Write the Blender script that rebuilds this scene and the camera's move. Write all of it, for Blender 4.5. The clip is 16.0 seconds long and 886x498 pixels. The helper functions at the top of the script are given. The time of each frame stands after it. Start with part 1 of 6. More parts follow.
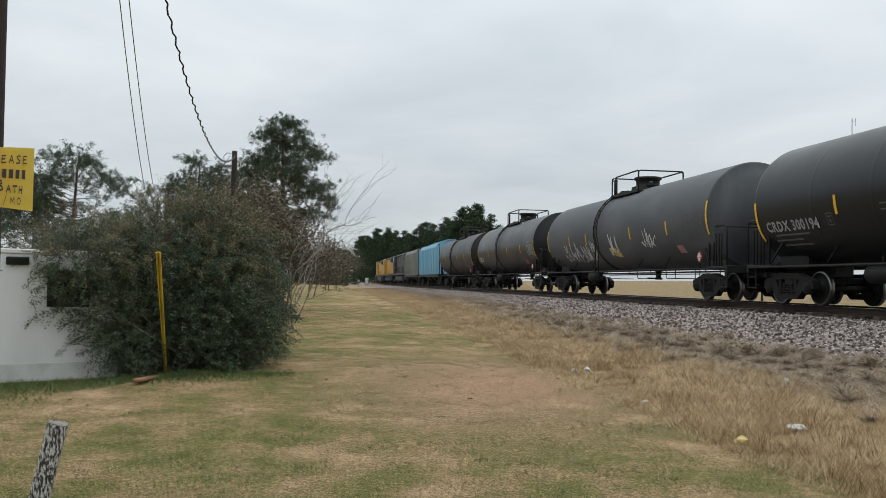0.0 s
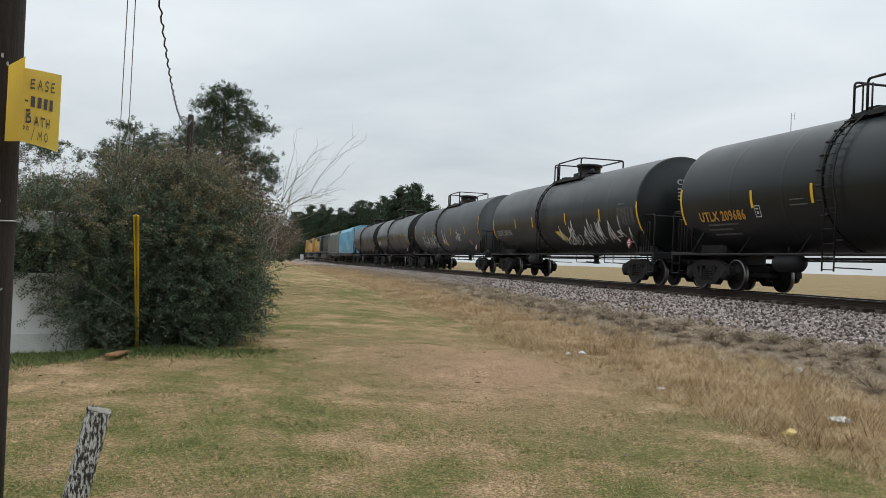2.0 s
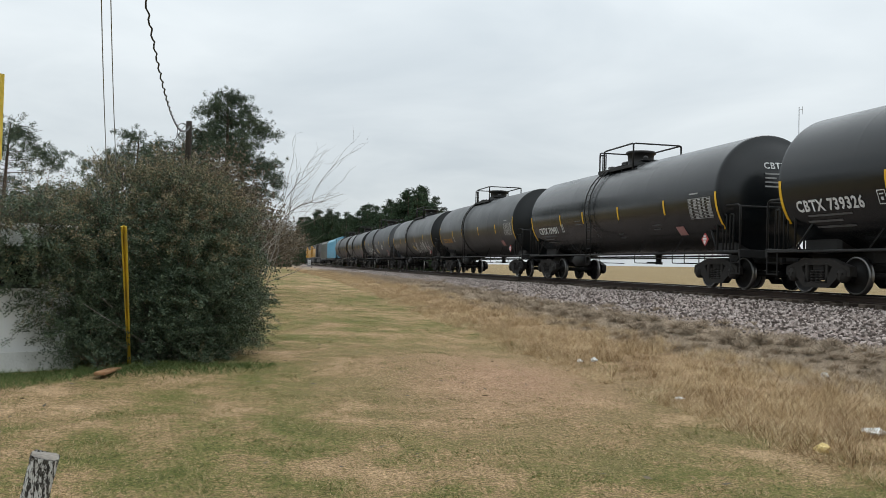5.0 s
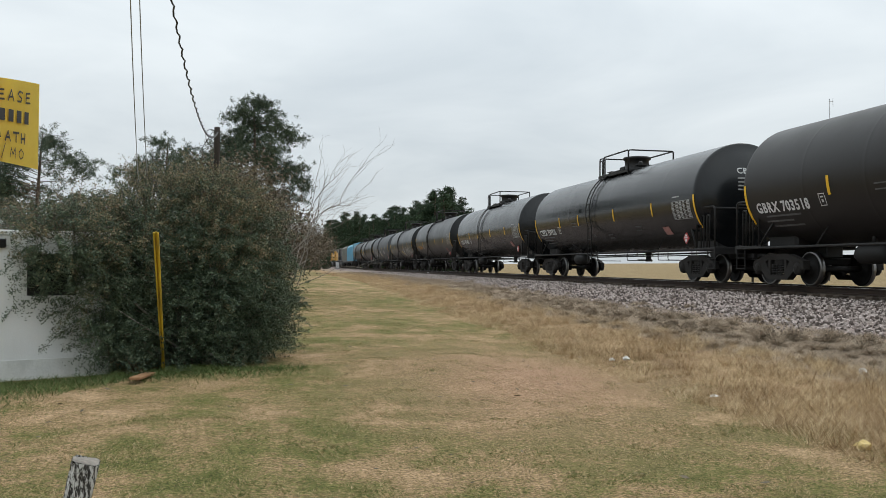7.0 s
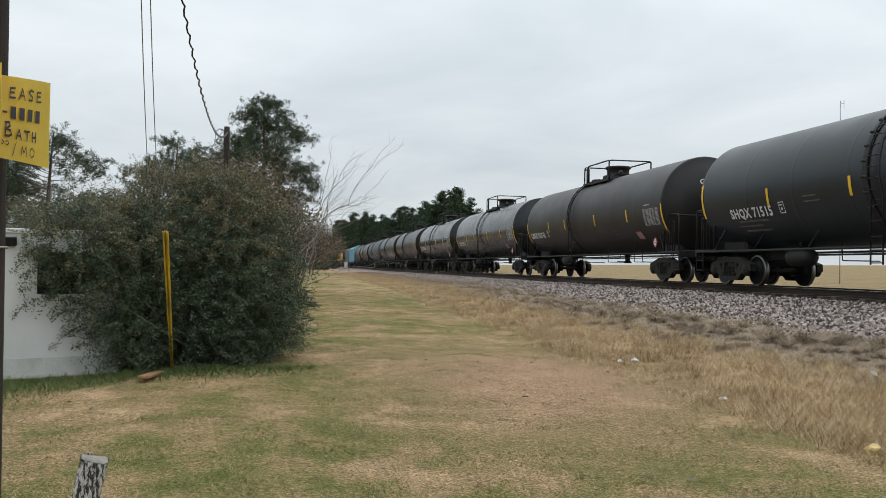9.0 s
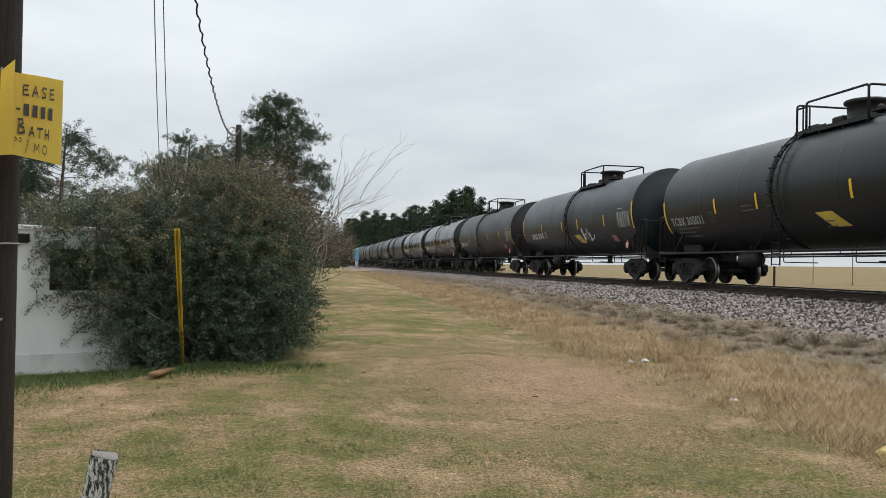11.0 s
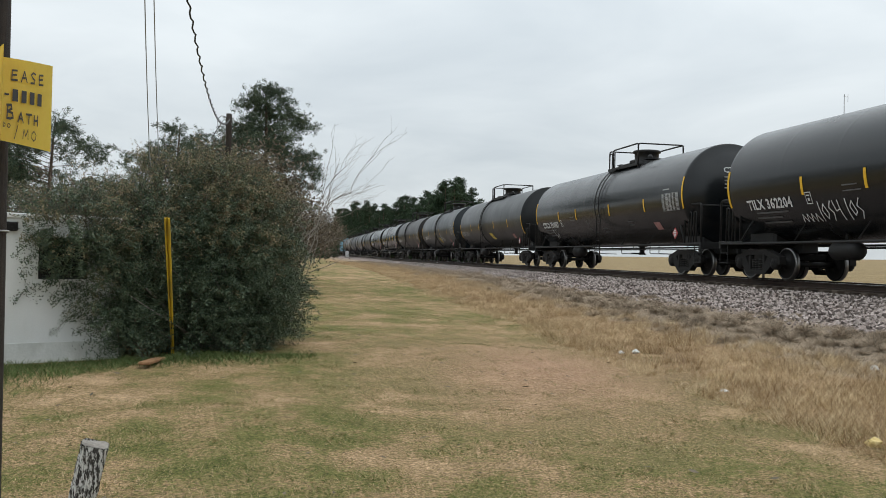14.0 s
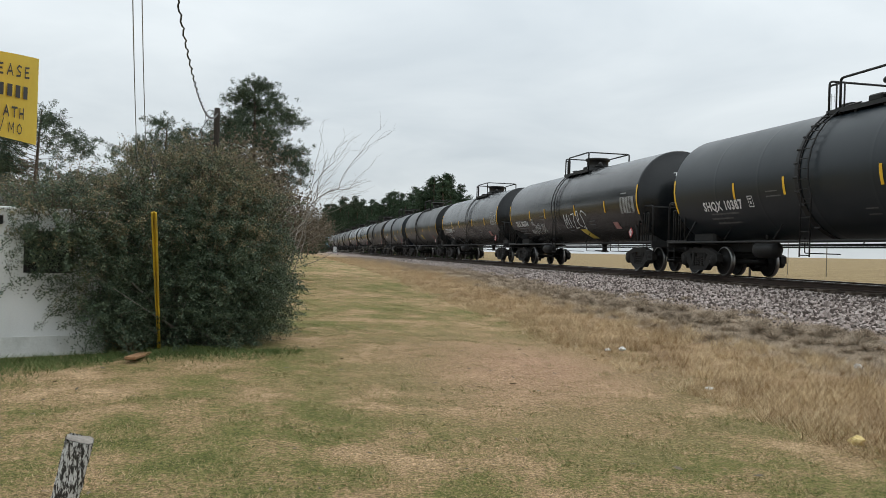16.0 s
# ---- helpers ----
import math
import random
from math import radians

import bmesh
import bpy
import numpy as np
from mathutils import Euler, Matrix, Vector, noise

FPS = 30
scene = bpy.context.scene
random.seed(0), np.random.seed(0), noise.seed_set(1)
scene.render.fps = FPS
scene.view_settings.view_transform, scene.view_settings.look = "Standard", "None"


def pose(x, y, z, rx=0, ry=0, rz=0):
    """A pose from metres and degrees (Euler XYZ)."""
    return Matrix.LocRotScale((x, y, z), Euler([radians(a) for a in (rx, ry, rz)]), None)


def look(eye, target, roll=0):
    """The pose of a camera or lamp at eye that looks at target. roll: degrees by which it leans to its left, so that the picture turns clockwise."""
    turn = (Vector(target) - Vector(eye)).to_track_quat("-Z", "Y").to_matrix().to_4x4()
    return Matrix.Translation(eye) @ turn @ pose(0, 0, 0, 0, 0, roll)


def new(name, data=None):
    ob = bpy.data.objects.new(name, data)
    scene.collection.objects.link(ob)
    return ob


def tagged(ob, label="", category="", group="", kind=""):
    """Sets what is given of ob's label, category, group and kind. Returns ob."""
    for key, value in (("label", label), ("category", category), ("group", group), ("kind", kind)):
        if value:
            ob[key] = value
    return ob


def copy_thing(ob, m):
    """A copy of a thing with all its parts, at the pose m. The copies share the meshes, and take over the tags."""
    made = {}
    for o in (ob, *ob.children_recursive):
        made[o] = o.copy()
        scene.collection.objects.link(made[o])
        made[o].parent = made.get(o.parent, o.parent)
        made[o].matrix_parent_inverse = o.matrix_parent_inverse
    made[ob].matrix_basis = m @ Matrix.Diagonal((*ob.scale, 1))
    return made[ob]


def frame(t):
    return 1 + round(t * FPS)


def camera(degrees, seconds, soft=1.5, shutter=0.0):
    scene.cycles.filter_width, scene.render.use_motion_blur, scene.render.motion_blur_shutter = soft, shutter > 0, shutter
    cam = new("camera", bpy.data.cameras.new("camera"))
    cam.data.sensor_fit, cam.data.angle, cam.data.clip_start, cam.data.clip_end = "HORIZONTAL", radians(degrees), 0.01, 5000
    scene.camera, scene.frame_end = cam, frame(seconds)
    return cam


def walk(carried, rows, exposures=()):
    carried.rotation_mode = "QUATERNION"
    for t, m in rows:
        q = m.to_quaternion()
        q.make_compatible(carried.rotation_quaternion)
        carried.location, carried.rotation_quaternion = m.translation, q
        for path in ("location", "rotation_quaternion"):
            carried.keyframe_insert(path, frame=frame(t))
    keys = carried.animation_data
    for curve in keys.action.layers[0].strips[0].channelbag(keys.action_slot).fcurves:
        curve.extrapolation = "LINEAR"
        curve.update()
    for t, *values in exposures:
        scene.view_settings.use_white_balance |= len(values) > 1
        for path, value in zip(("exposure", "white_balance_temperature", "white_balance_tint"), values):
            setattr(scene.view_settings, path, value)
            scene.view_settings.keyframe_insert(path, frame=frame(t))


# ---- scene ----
cam = camera(54.9, 16.0, soft=0.7)

PATH = [
    (0, (0.317, -1.232, 1.529), (0.263, 0.766, 1.606), 0.9),
    (0.5, (-0.003, -1.039, 1.53), (-0.017, 0.959, 1.614), -0.2),
    (1, (-0.281, -0.891, 1.508), (-0.263, 1.106, 1.622), 0.3),
    (1.5, (-0.507, -0.764, 1.483), (-0.447, 1.233, 1.571), 1.7),
    (2, (-0.542, -0.538, 1.45), (-0.437, 1.458, 1.485), 2.6),
    (2.5, (-0.536, -0.219, 1.465), (-0.425, 1.777, 1.488), 2.9),
    (3, (-0.552, -0.17, 1.489), (-0.463, 1.828, 1.487), 1.6),
    (3.5, (-0.504, -0.108, 1.497), (-0.416, 1.89, 1.503), 1.7),
    (4, (-0.467, -0.077, 1.501), (-0.364, 1.92, 1.529), 1.9),
    (6.5, (-0.479, -0.058, 1.503), (-0.44, 1.941, 1.545), 0.5),
    (7, (-0.49, -0.05, 1.502), (-0.467, 1.949, 1.542), 0.5),
    (7.5, (-0.493, -0.042, 1.501), (-0.486, 1.957, 1.544), 0.6),
    (8, (-0.488, -0.048, 1.505), (-0.485, 1.951, 1.552), 0.7),
    (8.5, (-0.493, -0.041, 1.501), (-0.488, 1.959, 1.546), 0.8),
    (9, (-0.491, -0.046, 1.502), (-0.488, 1.954, 1.543), 0.8),
    (11.5, (-0.489, -0.041, 1.502), (-0.513, 1.959, 1.54), 1.2),
    (12, (-0.492, -0.038, 1.5), (-0.512, 1.961, 1.537), 1.2),
    (12.5, (-0.494, -0.038, 1.499), (-0.514, 1.961, 1.533), 1.4),
    (13, (-0.499, -0.031, 1.498), (-0.521, 1.968, 1.527), 1.5),
    (13.5, (-0.497, -0.031, 1.499), (-0.513, 1.969, 1.522), 1.6),
    (14, (-0.501, -0.025, 1.496), (-0.5, 1.975, 1.513), 1.4),
    (14.5, (-0.499, -0.028, 1.497), (-0.488, 1.971, 1.514), 1.5),
    (15, (-0.497, -0.031, 1.498), (-0.482, 1.969, 1.516), 1.5),
    (15.5, (-0.499, -0.028, 1.498), (-0.482, 1.971, 1.516), 1.5),
    (16, (-0.498, -0.029, 1.498), (-0.469, 1.971, 1.507), 1.8),
]
walk(cam, [(t, look(eye, target, roll)) for t, eye, target, roll in PATH], [(0, -0.12), (1.5, -0.09), (3.5, 0.0), (16, 0.0)])

# ---- light ----
SUN_EL, SUN_AZ = 58.0, 40.0
world = bpy.data.worlds.new("world")
scene.world = world
world.use_nodes = True


def build_sky():
    """Overcast sky: a clear-sky base under a thick layer of soft cloud that is brighter overhead."""
    nt = world.node_tree
    nt.nodes.clear()
    N = lambda kind, **kw: make_node(nt, kind, **kw)
    out = N("ShaderNodeOutputWorld")
    bg = N("ShaderNodeBackground")
    sky = N("ShaderNodeTexSky")
    sky.sky_type, sky.sun_disc = "NISHITA", False
    sky.sun_elevation, sky.sun_rotation = radians(SUN_EL), radians(SUN_AZ)
    tc = N("ShaderNodeTexCoord")
    sep = N("ShaderNodeSeparateXYZ")
    nt.links.new(tc.outputs["Generated"], sep.inputs[0])
    up = N("ShaderNodeMath", operation="MAXIMUM")
    nt.links.new(sep.outputs["Z"], up.inputs[0])
    up.inputs[1].default_value = 0.0
    # cloud deck seen in perspective: direction over height
    den = N("ShaderNodeMath", operation="ADD")
    nt.links.new(up.outputs[0], den.inputs[0])
    den.inputs[1].default_value = 0.16
    div = N("ShaderNodeVectorMath", operation="DIVIDE")
    nt.links.new(tc.outputs["Generated"], div.inputs[0])
    comb = N("ShaderNodeCombineXYZ")
    for i in range(3):
        nt.links.new(den.outputs[0], comb.inputs[i])
    nt.links.new(comb.outputs[0], div.inputs[1])
    big = N("ShaderNodeTexNoise")
    big.inputs["Scale"].default_value, big.inputs["Detail"].default_value = 1.1, 5.0
    big.inputs["Roughness"].default_value = 0.52
    big.inputs["Distortion"].default_value = 0.4
    nt.links.new(div.outputs[0], big.inputs["Vector"])
    ramp = N("ShaderNodeValToRGB")
    ramp.color_ramp.elements[0].position, ramp.color_ramp.elements[1].position = 0.33, 0.68
    ramp.color_ramp.elements[0].color = (0.572, 0.63, 0.668, 1)
    ramp.color_ramp.elements[1].color = (0.722, 0.775, 0.80, 1)
    nt.links.new(big.outputs["Fac"], ramp.inputs[0])
    lift = N("ShaderNodeMapRange")
    lift.inputs["From Min"].default_value, lift.inputs["From Max"].default_value = 0.05, 0.9
    lift.inputs["To Min"].default_value, lift.inputs["To Max"].default_value = 0.98, 2.1
    nt.links.new(sep.outputs["Z"], lift.inputs["Value"])
    cl = N("ShaderNodeVectorMath", operation="SCALE")
    nt.links.new(ramp.outputs[0], cl.inputs[0])
    nt.links.new(lift.outputs[0], cl.inputs["Scale"])
    dim = N("ShaderNodeVectorMath", operation="SCALE")
    nt.links.new(sky.outputs[0], dim.inputs[0])
    dim.inputs["Scale"].default_value = 0.08
    mix = N("ShaderNodeMix", data_type="RGBA")
    mix.inputs["Factor"].default_value = 0.93
    nt.links.new(dim.outputs[0], mix.inputs["A"])
    nt.links.new(cl.outputs[0], mix.inputs["B"])
    nt.links.new(mix.outputs["Result"], bg.inputs["Color"])
    bg.inputs["Strength"].default_value = 1.0
    nt.links.new(bg.outputs[0], out.inputs["Surface"])


def make_node(nt, kind, **kw):
    n = nt.nodes.new(kind)
    for key, value in kw.items():
        if key == "operation":
            n.operation = value
        elif key == "data_type":
            n.data_type = value
    return n


build_sky()
sun = new("sun", bpy.data.lights.new("sun", "SUN"))
sun.data.energy, sun.data.angle, sun.data.color = 0.8, radians(25), (1.0, 0.97, 0.93)
sun.matrix_world = pose(0, 0, 40, 90 - SUN_EL, 0, 180 - SUN_AZ)
scene.view_settings.exposure = 0.0

# ---- materials ----


def material(name, cols, rough=0.8, scale=3.0, fine=40.0, bump=0.3, metal=0.0, spec=0.4, island=0.0, rand=0.0, pos=(0.3, 0.7), stretch=(1, 1, 1), coat=0.0, grime=None, bump_dist=0.01):
    """Two-scale noise between the colours given, with fine bump; island and rand vary joined pieces and objects."""
    m = bpy.data.materials.new(name)
    m.use_nodes = True
    nt = m.node_tree
    b = nt.nodes["Principled BSDF"]
    tc = nt.nodes.new("ShaderNodeTexCoord")
    mp = nt.nodes.new("ShaderNodeMapping")
    mp.inputs["Scale"].default_value = stretch
    nt.links.new(tc.outputs["Object"], mp.inputs[0])
    n1 = nt.nodes.new("ShaderNodeTexNoise")
    n1.inputs["Scale"].default_value, n1.inputs["Detail"].default_value = scale, 6
    n2 = nt.nodes.new("ShaderNodeTexNoise")
    n2.inputs["Scale"].default_value, n2.inputs["Detail"].default_value = fine, 4
    for n in (n1, n2):
        nt.links.new(mp.outputs[0], n.inputs["Vector"])
    fac = nt.nodes.new("ShaderNodeMix")
    fac.inputs["Factor"].default_value = 0.35
    nt.links.new(n1.outputs["Fac"], fac.inputs["A"])
    nt.links.new(n2.outputs["Fac"], fac.inputs["B"])
    value = fac.outputs["Result"]
    for amount, socket in ((island, None), (rand, None)):
        if amount:
            src = nt.nodes.new("ShaderNodeNewGeometry").outputs["Random Per Island"] if amount is island and island else nt.nodes.new("ShaderNodeObjectInfo").outputs["Random"]
            ma = nt.nodes.new("ShaderNodeMath")
            ma.operation = "MULTIPLY_ADD"
            nt.links.new(src, ma.inputs[0])
            ma.inputs[1].default_value = amount
            off = nt.nodes.new("ShaderNodeMath")
            off.operation = "ADD"
            nt.links.new(value, off.inputs[0])
            off.inputs[1].default_value = -amount / 2
            nt.links.new(off.outputs[0], ma.inputs[2])
            value = ma.outputs[0]
    r = nt.nodes.new("ShaderNodeValToRGB")
    e = r.color_ramp.elements
    while len(e) < len(cols):
        e.new(0.5)
    for i, c in enumerate(cols):
        e[i].position = pos[0] + (pos[1] - pos[0]) * i / max(1, len(cols) - 1)
        e[i].color = (*c, 1)
    nt.links.new(value, r.inputs[0])
    col = r.outputs[0]
    if grime:
        # streaks and dust of their own shape, colour grime[0], amount grime[1], stretched by grime[2]
        gm = nt.nodes.new("ShaderNodeMapping")
        gm.inputs["Scale"].default_value = grime[2]
        nt.links.new(tc.outputs["Object"], gm.inputs[0])
        gn = nt.nodes.new("ShaderNodeTexNoise")
        gn.inputs["Scale"].default_value, gn.inputs["Detail"].default_value = 1.0, 7
        nt.links.new(gm.outputs[0], gn.inputs["Vector"])
        gr = nt.nodes.new("ShaderNodeMapRange")
        gr.inputs["From Min"].default_value, gr.inputs["From Max"].default_value = 0.45, 0.75
        gr.inputs["To Max"].default_value = grime[1]
        nt.links.new(gn.outputs["Fac"], gr.inputs["Value"])
        gx = nt.nodes.new("ShaderNodeMix")
        gx.data_type = "RGBA"
        nt.links.new(gr.outputs[0], gx.inputs["Factor"])
        nt.links.new(col, gx.inputs["A"])
        gx.inputs["B"].default_value = (*grime[0], 1)
        col = gx.outputs["Result"]
    nt.links.new(col, b.inputs["Base Color"])
    rr = nt.nodes.new("ShaderNodeMapRange")
    rr.inputs["To Min"].default_value, rr.inputs["To Max"].default_value = max(0.05, rough - 0.12), min(1, rough + 0.12)
    nt.links.new(n1.outputs["Fac"], rr.inputs["Value"])
    nt.links.new(rr.outputs[0], b.inputs["Roughness"])
    b.inputs["Metallic"].default_value = metal
    b.inputs["Specular IOR Level"].default_value = spec
    b.inputs["Coat Weight"].default_value = coat
    if bump:
        bp = nt.nodes.new("ShaderNodeBump")
        bp.inputs["Strength"].default_value, bp.inputs["Distance"].default_value = bump, bump_dist
        nt.links.new(n2.outputs["Fac"], bp.inputs["Height"])
        nt.links.new(bp.outputs[0], b.inputs["Normal"])
    return m


DUST = (0.13, 0.128, 0.12)
M_TANK = material("tank_black", [(0.0048, 0.0064, 0.0070), (0.0085, 0.0108, 0.0116)], 0.34, 0.8, 25, 0.05, spec=0.34, grime=(DUST, 0.025, (0.35, 1.2, 0.5)))
M_TANK_GLOSS = material("tank_gloss_black", [(0.0042, 0.0054, 0.0062), (0.0075, 0.0092, 0.0103)], 0.23, 0.8, 25, 0.03, spec=0.46, grime=(DUST, 0.02, (0.35, 1.2, 0.5)))
M_TANK_BROWN = material("tank_brown", [(0.0105, 0.0092, 0.0085), (0.018, 0.0158, 0.0145)], 0.42, 0.8, 25, 0.05, spec=0.36, grime=((0.10, 0.082, 0.07), 0.07, (0.35, 1.2, 0.5)))
M_TANK_BLUE = material("tank_blue_black", [(0.0062, 0.0108, 0.0145), (0.0105, 0.0168, 0.0215)], 0.36, 0.8, 25, 0.05, spec=0.38, grime=(DUST, 0.04, (0.35, 1.2, 0.5)))
M_TANK_GREY = material("tank_grey", [(0.045, 0.05, 0.056), (0.085, 0.092, 0.10)], 0.55, 0.7, 25, 0.05, grime=((0.2, 0.2, 0.2), 0.35, (0.35, 1.2, 0.5)))
M_STEEL = material("grimy_steel", [(0.006, 0.006, 0.006), (0.013, 0.0125, 0.012)], 0.6, 3, 40, 0.2)
M_TRUCK = material("truck_dusty", [(0.007, 0.0065, 0.006), (0.022, 0.019, 0.0165)], 0.85, 4, 50, 0.4, rand=0.3)
M_WHEEL = material("wheel_steel", [(0.0045, 0.0042, 0.004), (0.011, 0.0095, 0.0085)], 0.65, 5, 40, 0.2, metal=0.1)
M_TREAD = material("polished_tread", [(0.16, 0.155, 0.15), (0.26, 0.255, 0.25)], 0.35, 8, 40, 0.05, metal=1.0)
M_STRIPE = material("reflective_yellow", [(0.72, 0.40, 0.015), (0.82, 0.49, 0.03)], 0.5, 4, 40, 0.05)
M_WHITE = material("white_lettering", [(0.5, 0.5, 0.5), (0.78, 0.78, 0.77)], 0.6, 6, 60, 0.0)
M_DIM = material("faded_lettering", [(0.06, 0.06, 0.06), (0.16, 0.16, 0.16)], 0.7, 6, 60, 0.0)
M_GOLD = material("worn_gold_lettering", [(0.35, 0.16, 0.02), (0.6, 0.33, 0.06)], 0.6, 6, 60, 0.0)
M_RED = material("placard_red", [(0.45, 0.05, 0.05), (0.6, 0.09, 0.08)], 0.6, 6, 60, 0.0)
M_PINK = material("faded_pink_decal", [(0.30, 0.14, 0.13), (0.46, 0.25, 0.23)], 0.7, 6, 60, 0.0)
M_DECAL = material("yellow_decal", [(0.5, 0.36, 0.05), (0.66, 0.5, 0.1)], 0.65, 4, 40, 0.0)
M_RAIL = material("rail_rust", [(0.018, 0.012, 0.009), (0.05, 0.031, 0.022)], 0.8, 4, 40, 0.2, metal=0.2)
M_RAILTOP = material("rail_polished", [(0.35, 0.34, 0.33), (0.5, 0.5, 0.5)], 0.3, 5, 40, 0.05, metal=1.0)
M_TIE = material("creosoted_tie", [(0.04, 0.03, 0.022), (0.11, 0.085, 0.065)], 0.9, 2, 30, 0.6, stretch=(1, 6, 6), rand=0.4)
M_STONE = material("ballast_stone", [(0.11, 0.09, 0.08), (0.28, 0.235, 0.212), (0.52, 0.45, 0.415)], 0.95, 9, 60, 0.5, island=1.0, spec=0.1)
M_BLUECAR = material("light_blue_paint", [(0.16, 0.40, 0.55), (0.24, 0.50, 0.64)], 0.6, 0.6, 20, 0.1, grime=((0.3, 0.3, 0.28), 0.4, (0.4, 0.4, 0.2)))
M_GREYCAR = material("grey_green_paint", [(0.17, 0.18, 0.165), (0.27, 0.275, 0.25)], 0.7, 0.6, 20, 0.1, grime=((0.22, 0.17, 0.12), 0.5, (0.5, 0.5, 0.15)))
M_LOCO = material("loco_yellow", [(0.50, 0.26, 0.03), (0.62, 0.34, 0.05)], 0.5, 0.6, 20, 0.1, grime=((0.12, 0.09, 0.06), 0.5, (0.5, 0.5, 0.15)))
M_LOCODARK = material("loco_grey", [(0.03, 0.032, 0.035), (0.07, 0.072, 0.075)], 0.6, 0.8, 20, 0.1)
M_GLASS = material("dark_glass", [(0.01, 0.012, 0.014), (0.02, 0.022, 0.025)], 0.12, 2, 20, 0.0, spec=0.6)
M_POLE = material("pole_wood", [(0.008, 0.006, 0.005), (0.022, 0.015, 0.011), (0.05, 0.034, 0.025)], 0.85, 6, 50, 0.8, stretch=(6, 6, 0.35), bump_dist=0.008)
M_POLE_FAR = material("weathered_pole", [(0.02, 0.016, 0.013), (0.055, 0.044, 0.035)], 0.9, 6, 50, 0.6, stretch=(4, 4, 0.3))
M_WIRE = material("cable_black", [(0.015, 0.015, 0.016), (0.03, 0.03, 0.03)], 0.6, 6, 50, 0.1)
M_WIRE_GREY = material("cable_grey", [(0.26, 0.27, 0.28), (0.36, 0.37, 0.38)], 0.5, 6, 50, 0.1)
M_SIGN = material("yellow_card", [(0.80, 0.60, 0.085), (0.88, 0.69, 0.13)], 0.6, 3, 60, 0.05)
M_MARKER = material("black_marker", [(0.01, 0.01, 0.012), (0.03, 0.03, 0.03)], 0.6, 8, 60, 0.0)
M_PAPER = material("torn_paper", [(0.55, 0.54, 0.52), (0.8, 0.8, 0.78)], 0.9, 20, 80, 0.3)
M_GALV = material("galvanised_metal", [(0.3, 0.31, 0.32), (0.5, 0.5, 0.5)], 0.5, 20, 80, 0.1, metal=0.6)
M_STUB = material("flaking_white_paint", [(0.04, 0.036, 0.032), (0.10, 0.09, 0.08), (0.46, 0.45, 0.43), (0.66, 0.65, 0.63)], 0.9, 38, 120, 0.9, stretch=(2.6, 2.6, 0.8), pos=(0.45, 0.56), bump_dist=0.01)
M_STUBTOP = material("cut_wood", [(0.16, 0.14, 0.12), (0.36, 0.33, 0.29)], 0.95, 20, 90, 0.8)
M_YPOST = material("yellow_marker_post", [(0.50, 0.33, 0.02), (0.66, 0.45, 0.035)], 0.6, 6, 50, 0.1, grime=((0.16, 0.12, 0.05), 0.6, (6, 6, 1.2)))
M_SHED = material("white_stucco", [(0.66, 0.675, 0.665), (0.76, 0.77, 0.755)], 0.85, 1.2, 60, 0.15, grime=((0.38, 0.38, 0.34), 0.45, (1.5, 1.5, 0.4)))
M_PLINTH = material("painted_block", [(0.56, 0.57, 0.54), (0.68, 0.69, 0.66)], 0.9, 2.5, 40, 0.3, grime=((0.22, 0.23, 0.18), 0.6, (2.5, 2.5, 1.6)))
M_BARK = material("pine_bark", [(0.05, 0.036, 0.028), (0.14, 0.10, 0.075)], 0.95, 5, 30, 0.9, stretch=(2, 2, 0.6), bump_dist=0.03)
M_TWIG = material("grey_twig", [(0.13, 0.115, 0.10), (0.27, 0.245, 0.215)], 0.9, 6, 40, 0.4)
M_TWIG_BROWN = material("brown_twig", [(0.075, 0.055, 0.042), (0.17, 0.13, 0.10)], 0.9, 6, 40, 0.4)
M_PINE = material("pine_needles", [(0.028, 0.046, 0.030), (0.058, 0.084, 0.050), (0.095, 0.122, 0.07)], 0.7, 0.5, 8, 0.0, island=0.7, spec=0.25)
M_PINE_FAR = material("pine_needles_dark", [(0.024, 0.043, 0.024), (0.048, 0.076, 0.038)], 0.8, 0.3, 5, 0.0, island=0.7, spec=0.2)
M_LEAF = material("bush_leaf", [(0.034, 0.058, 0.034), (0.068, 0.10, 0.056), (0.12, 0.155, 0.092)], 0.55, 1.3, 9, 0.0, island=0.8, spec=0.35)
M_LEAF_OLIVE = material("bush_leaf_olive", [(0.085, 0.10, 0.05), (0.17, 0.17, 0.092), (0.30, 0.235, 0.14)], 0.65, 1.3, 9, 0.0, island=0.9, spec=0.3)
M_DRYLEAF = material("brown_leaf", [(0.095, 0.08, 0.058), (0.19, 0.155, 0.112)], 0.8, 1.3, 9, 0.0, island=0.8, spec=0.2)
M_GRASS = material("lawn_blade", [(0.095, 0.13, 0.034), (0.20, 0.215, 0.075), (0.40, 0.30, 0.155), (0.60, 0.45, 0.27)], 0.85, 0.7, 5, 0.0, island=0.6, spec=0.2, pos=(0.28, 0.72))
M_GREEN = material("green_blade", [(0.075, 0.115, 0.035), (0.15, 0.185, 0.065)], 0.8, 1.0, 7, 0.0, island=0.8, spec=0.2)
M_STRAW = material("straw_blade", [(0.23, 0.145, 0.075), (0.46, 0.325, 0.18), (0.70, 0.555, 0.35)], 0.85, 1.4, 7, 0.0, island=0.6, spec=0.2, pos=(0.3, 0.66))
M_WEED = material("grey_weed", [(0.20, 0.158, 0.115), (0.37, 0.295, 0.22), (0.56, 0.46, 0.355)], 0.9, 1.0, 7, 0.0, island=0.8, spec=0.1)
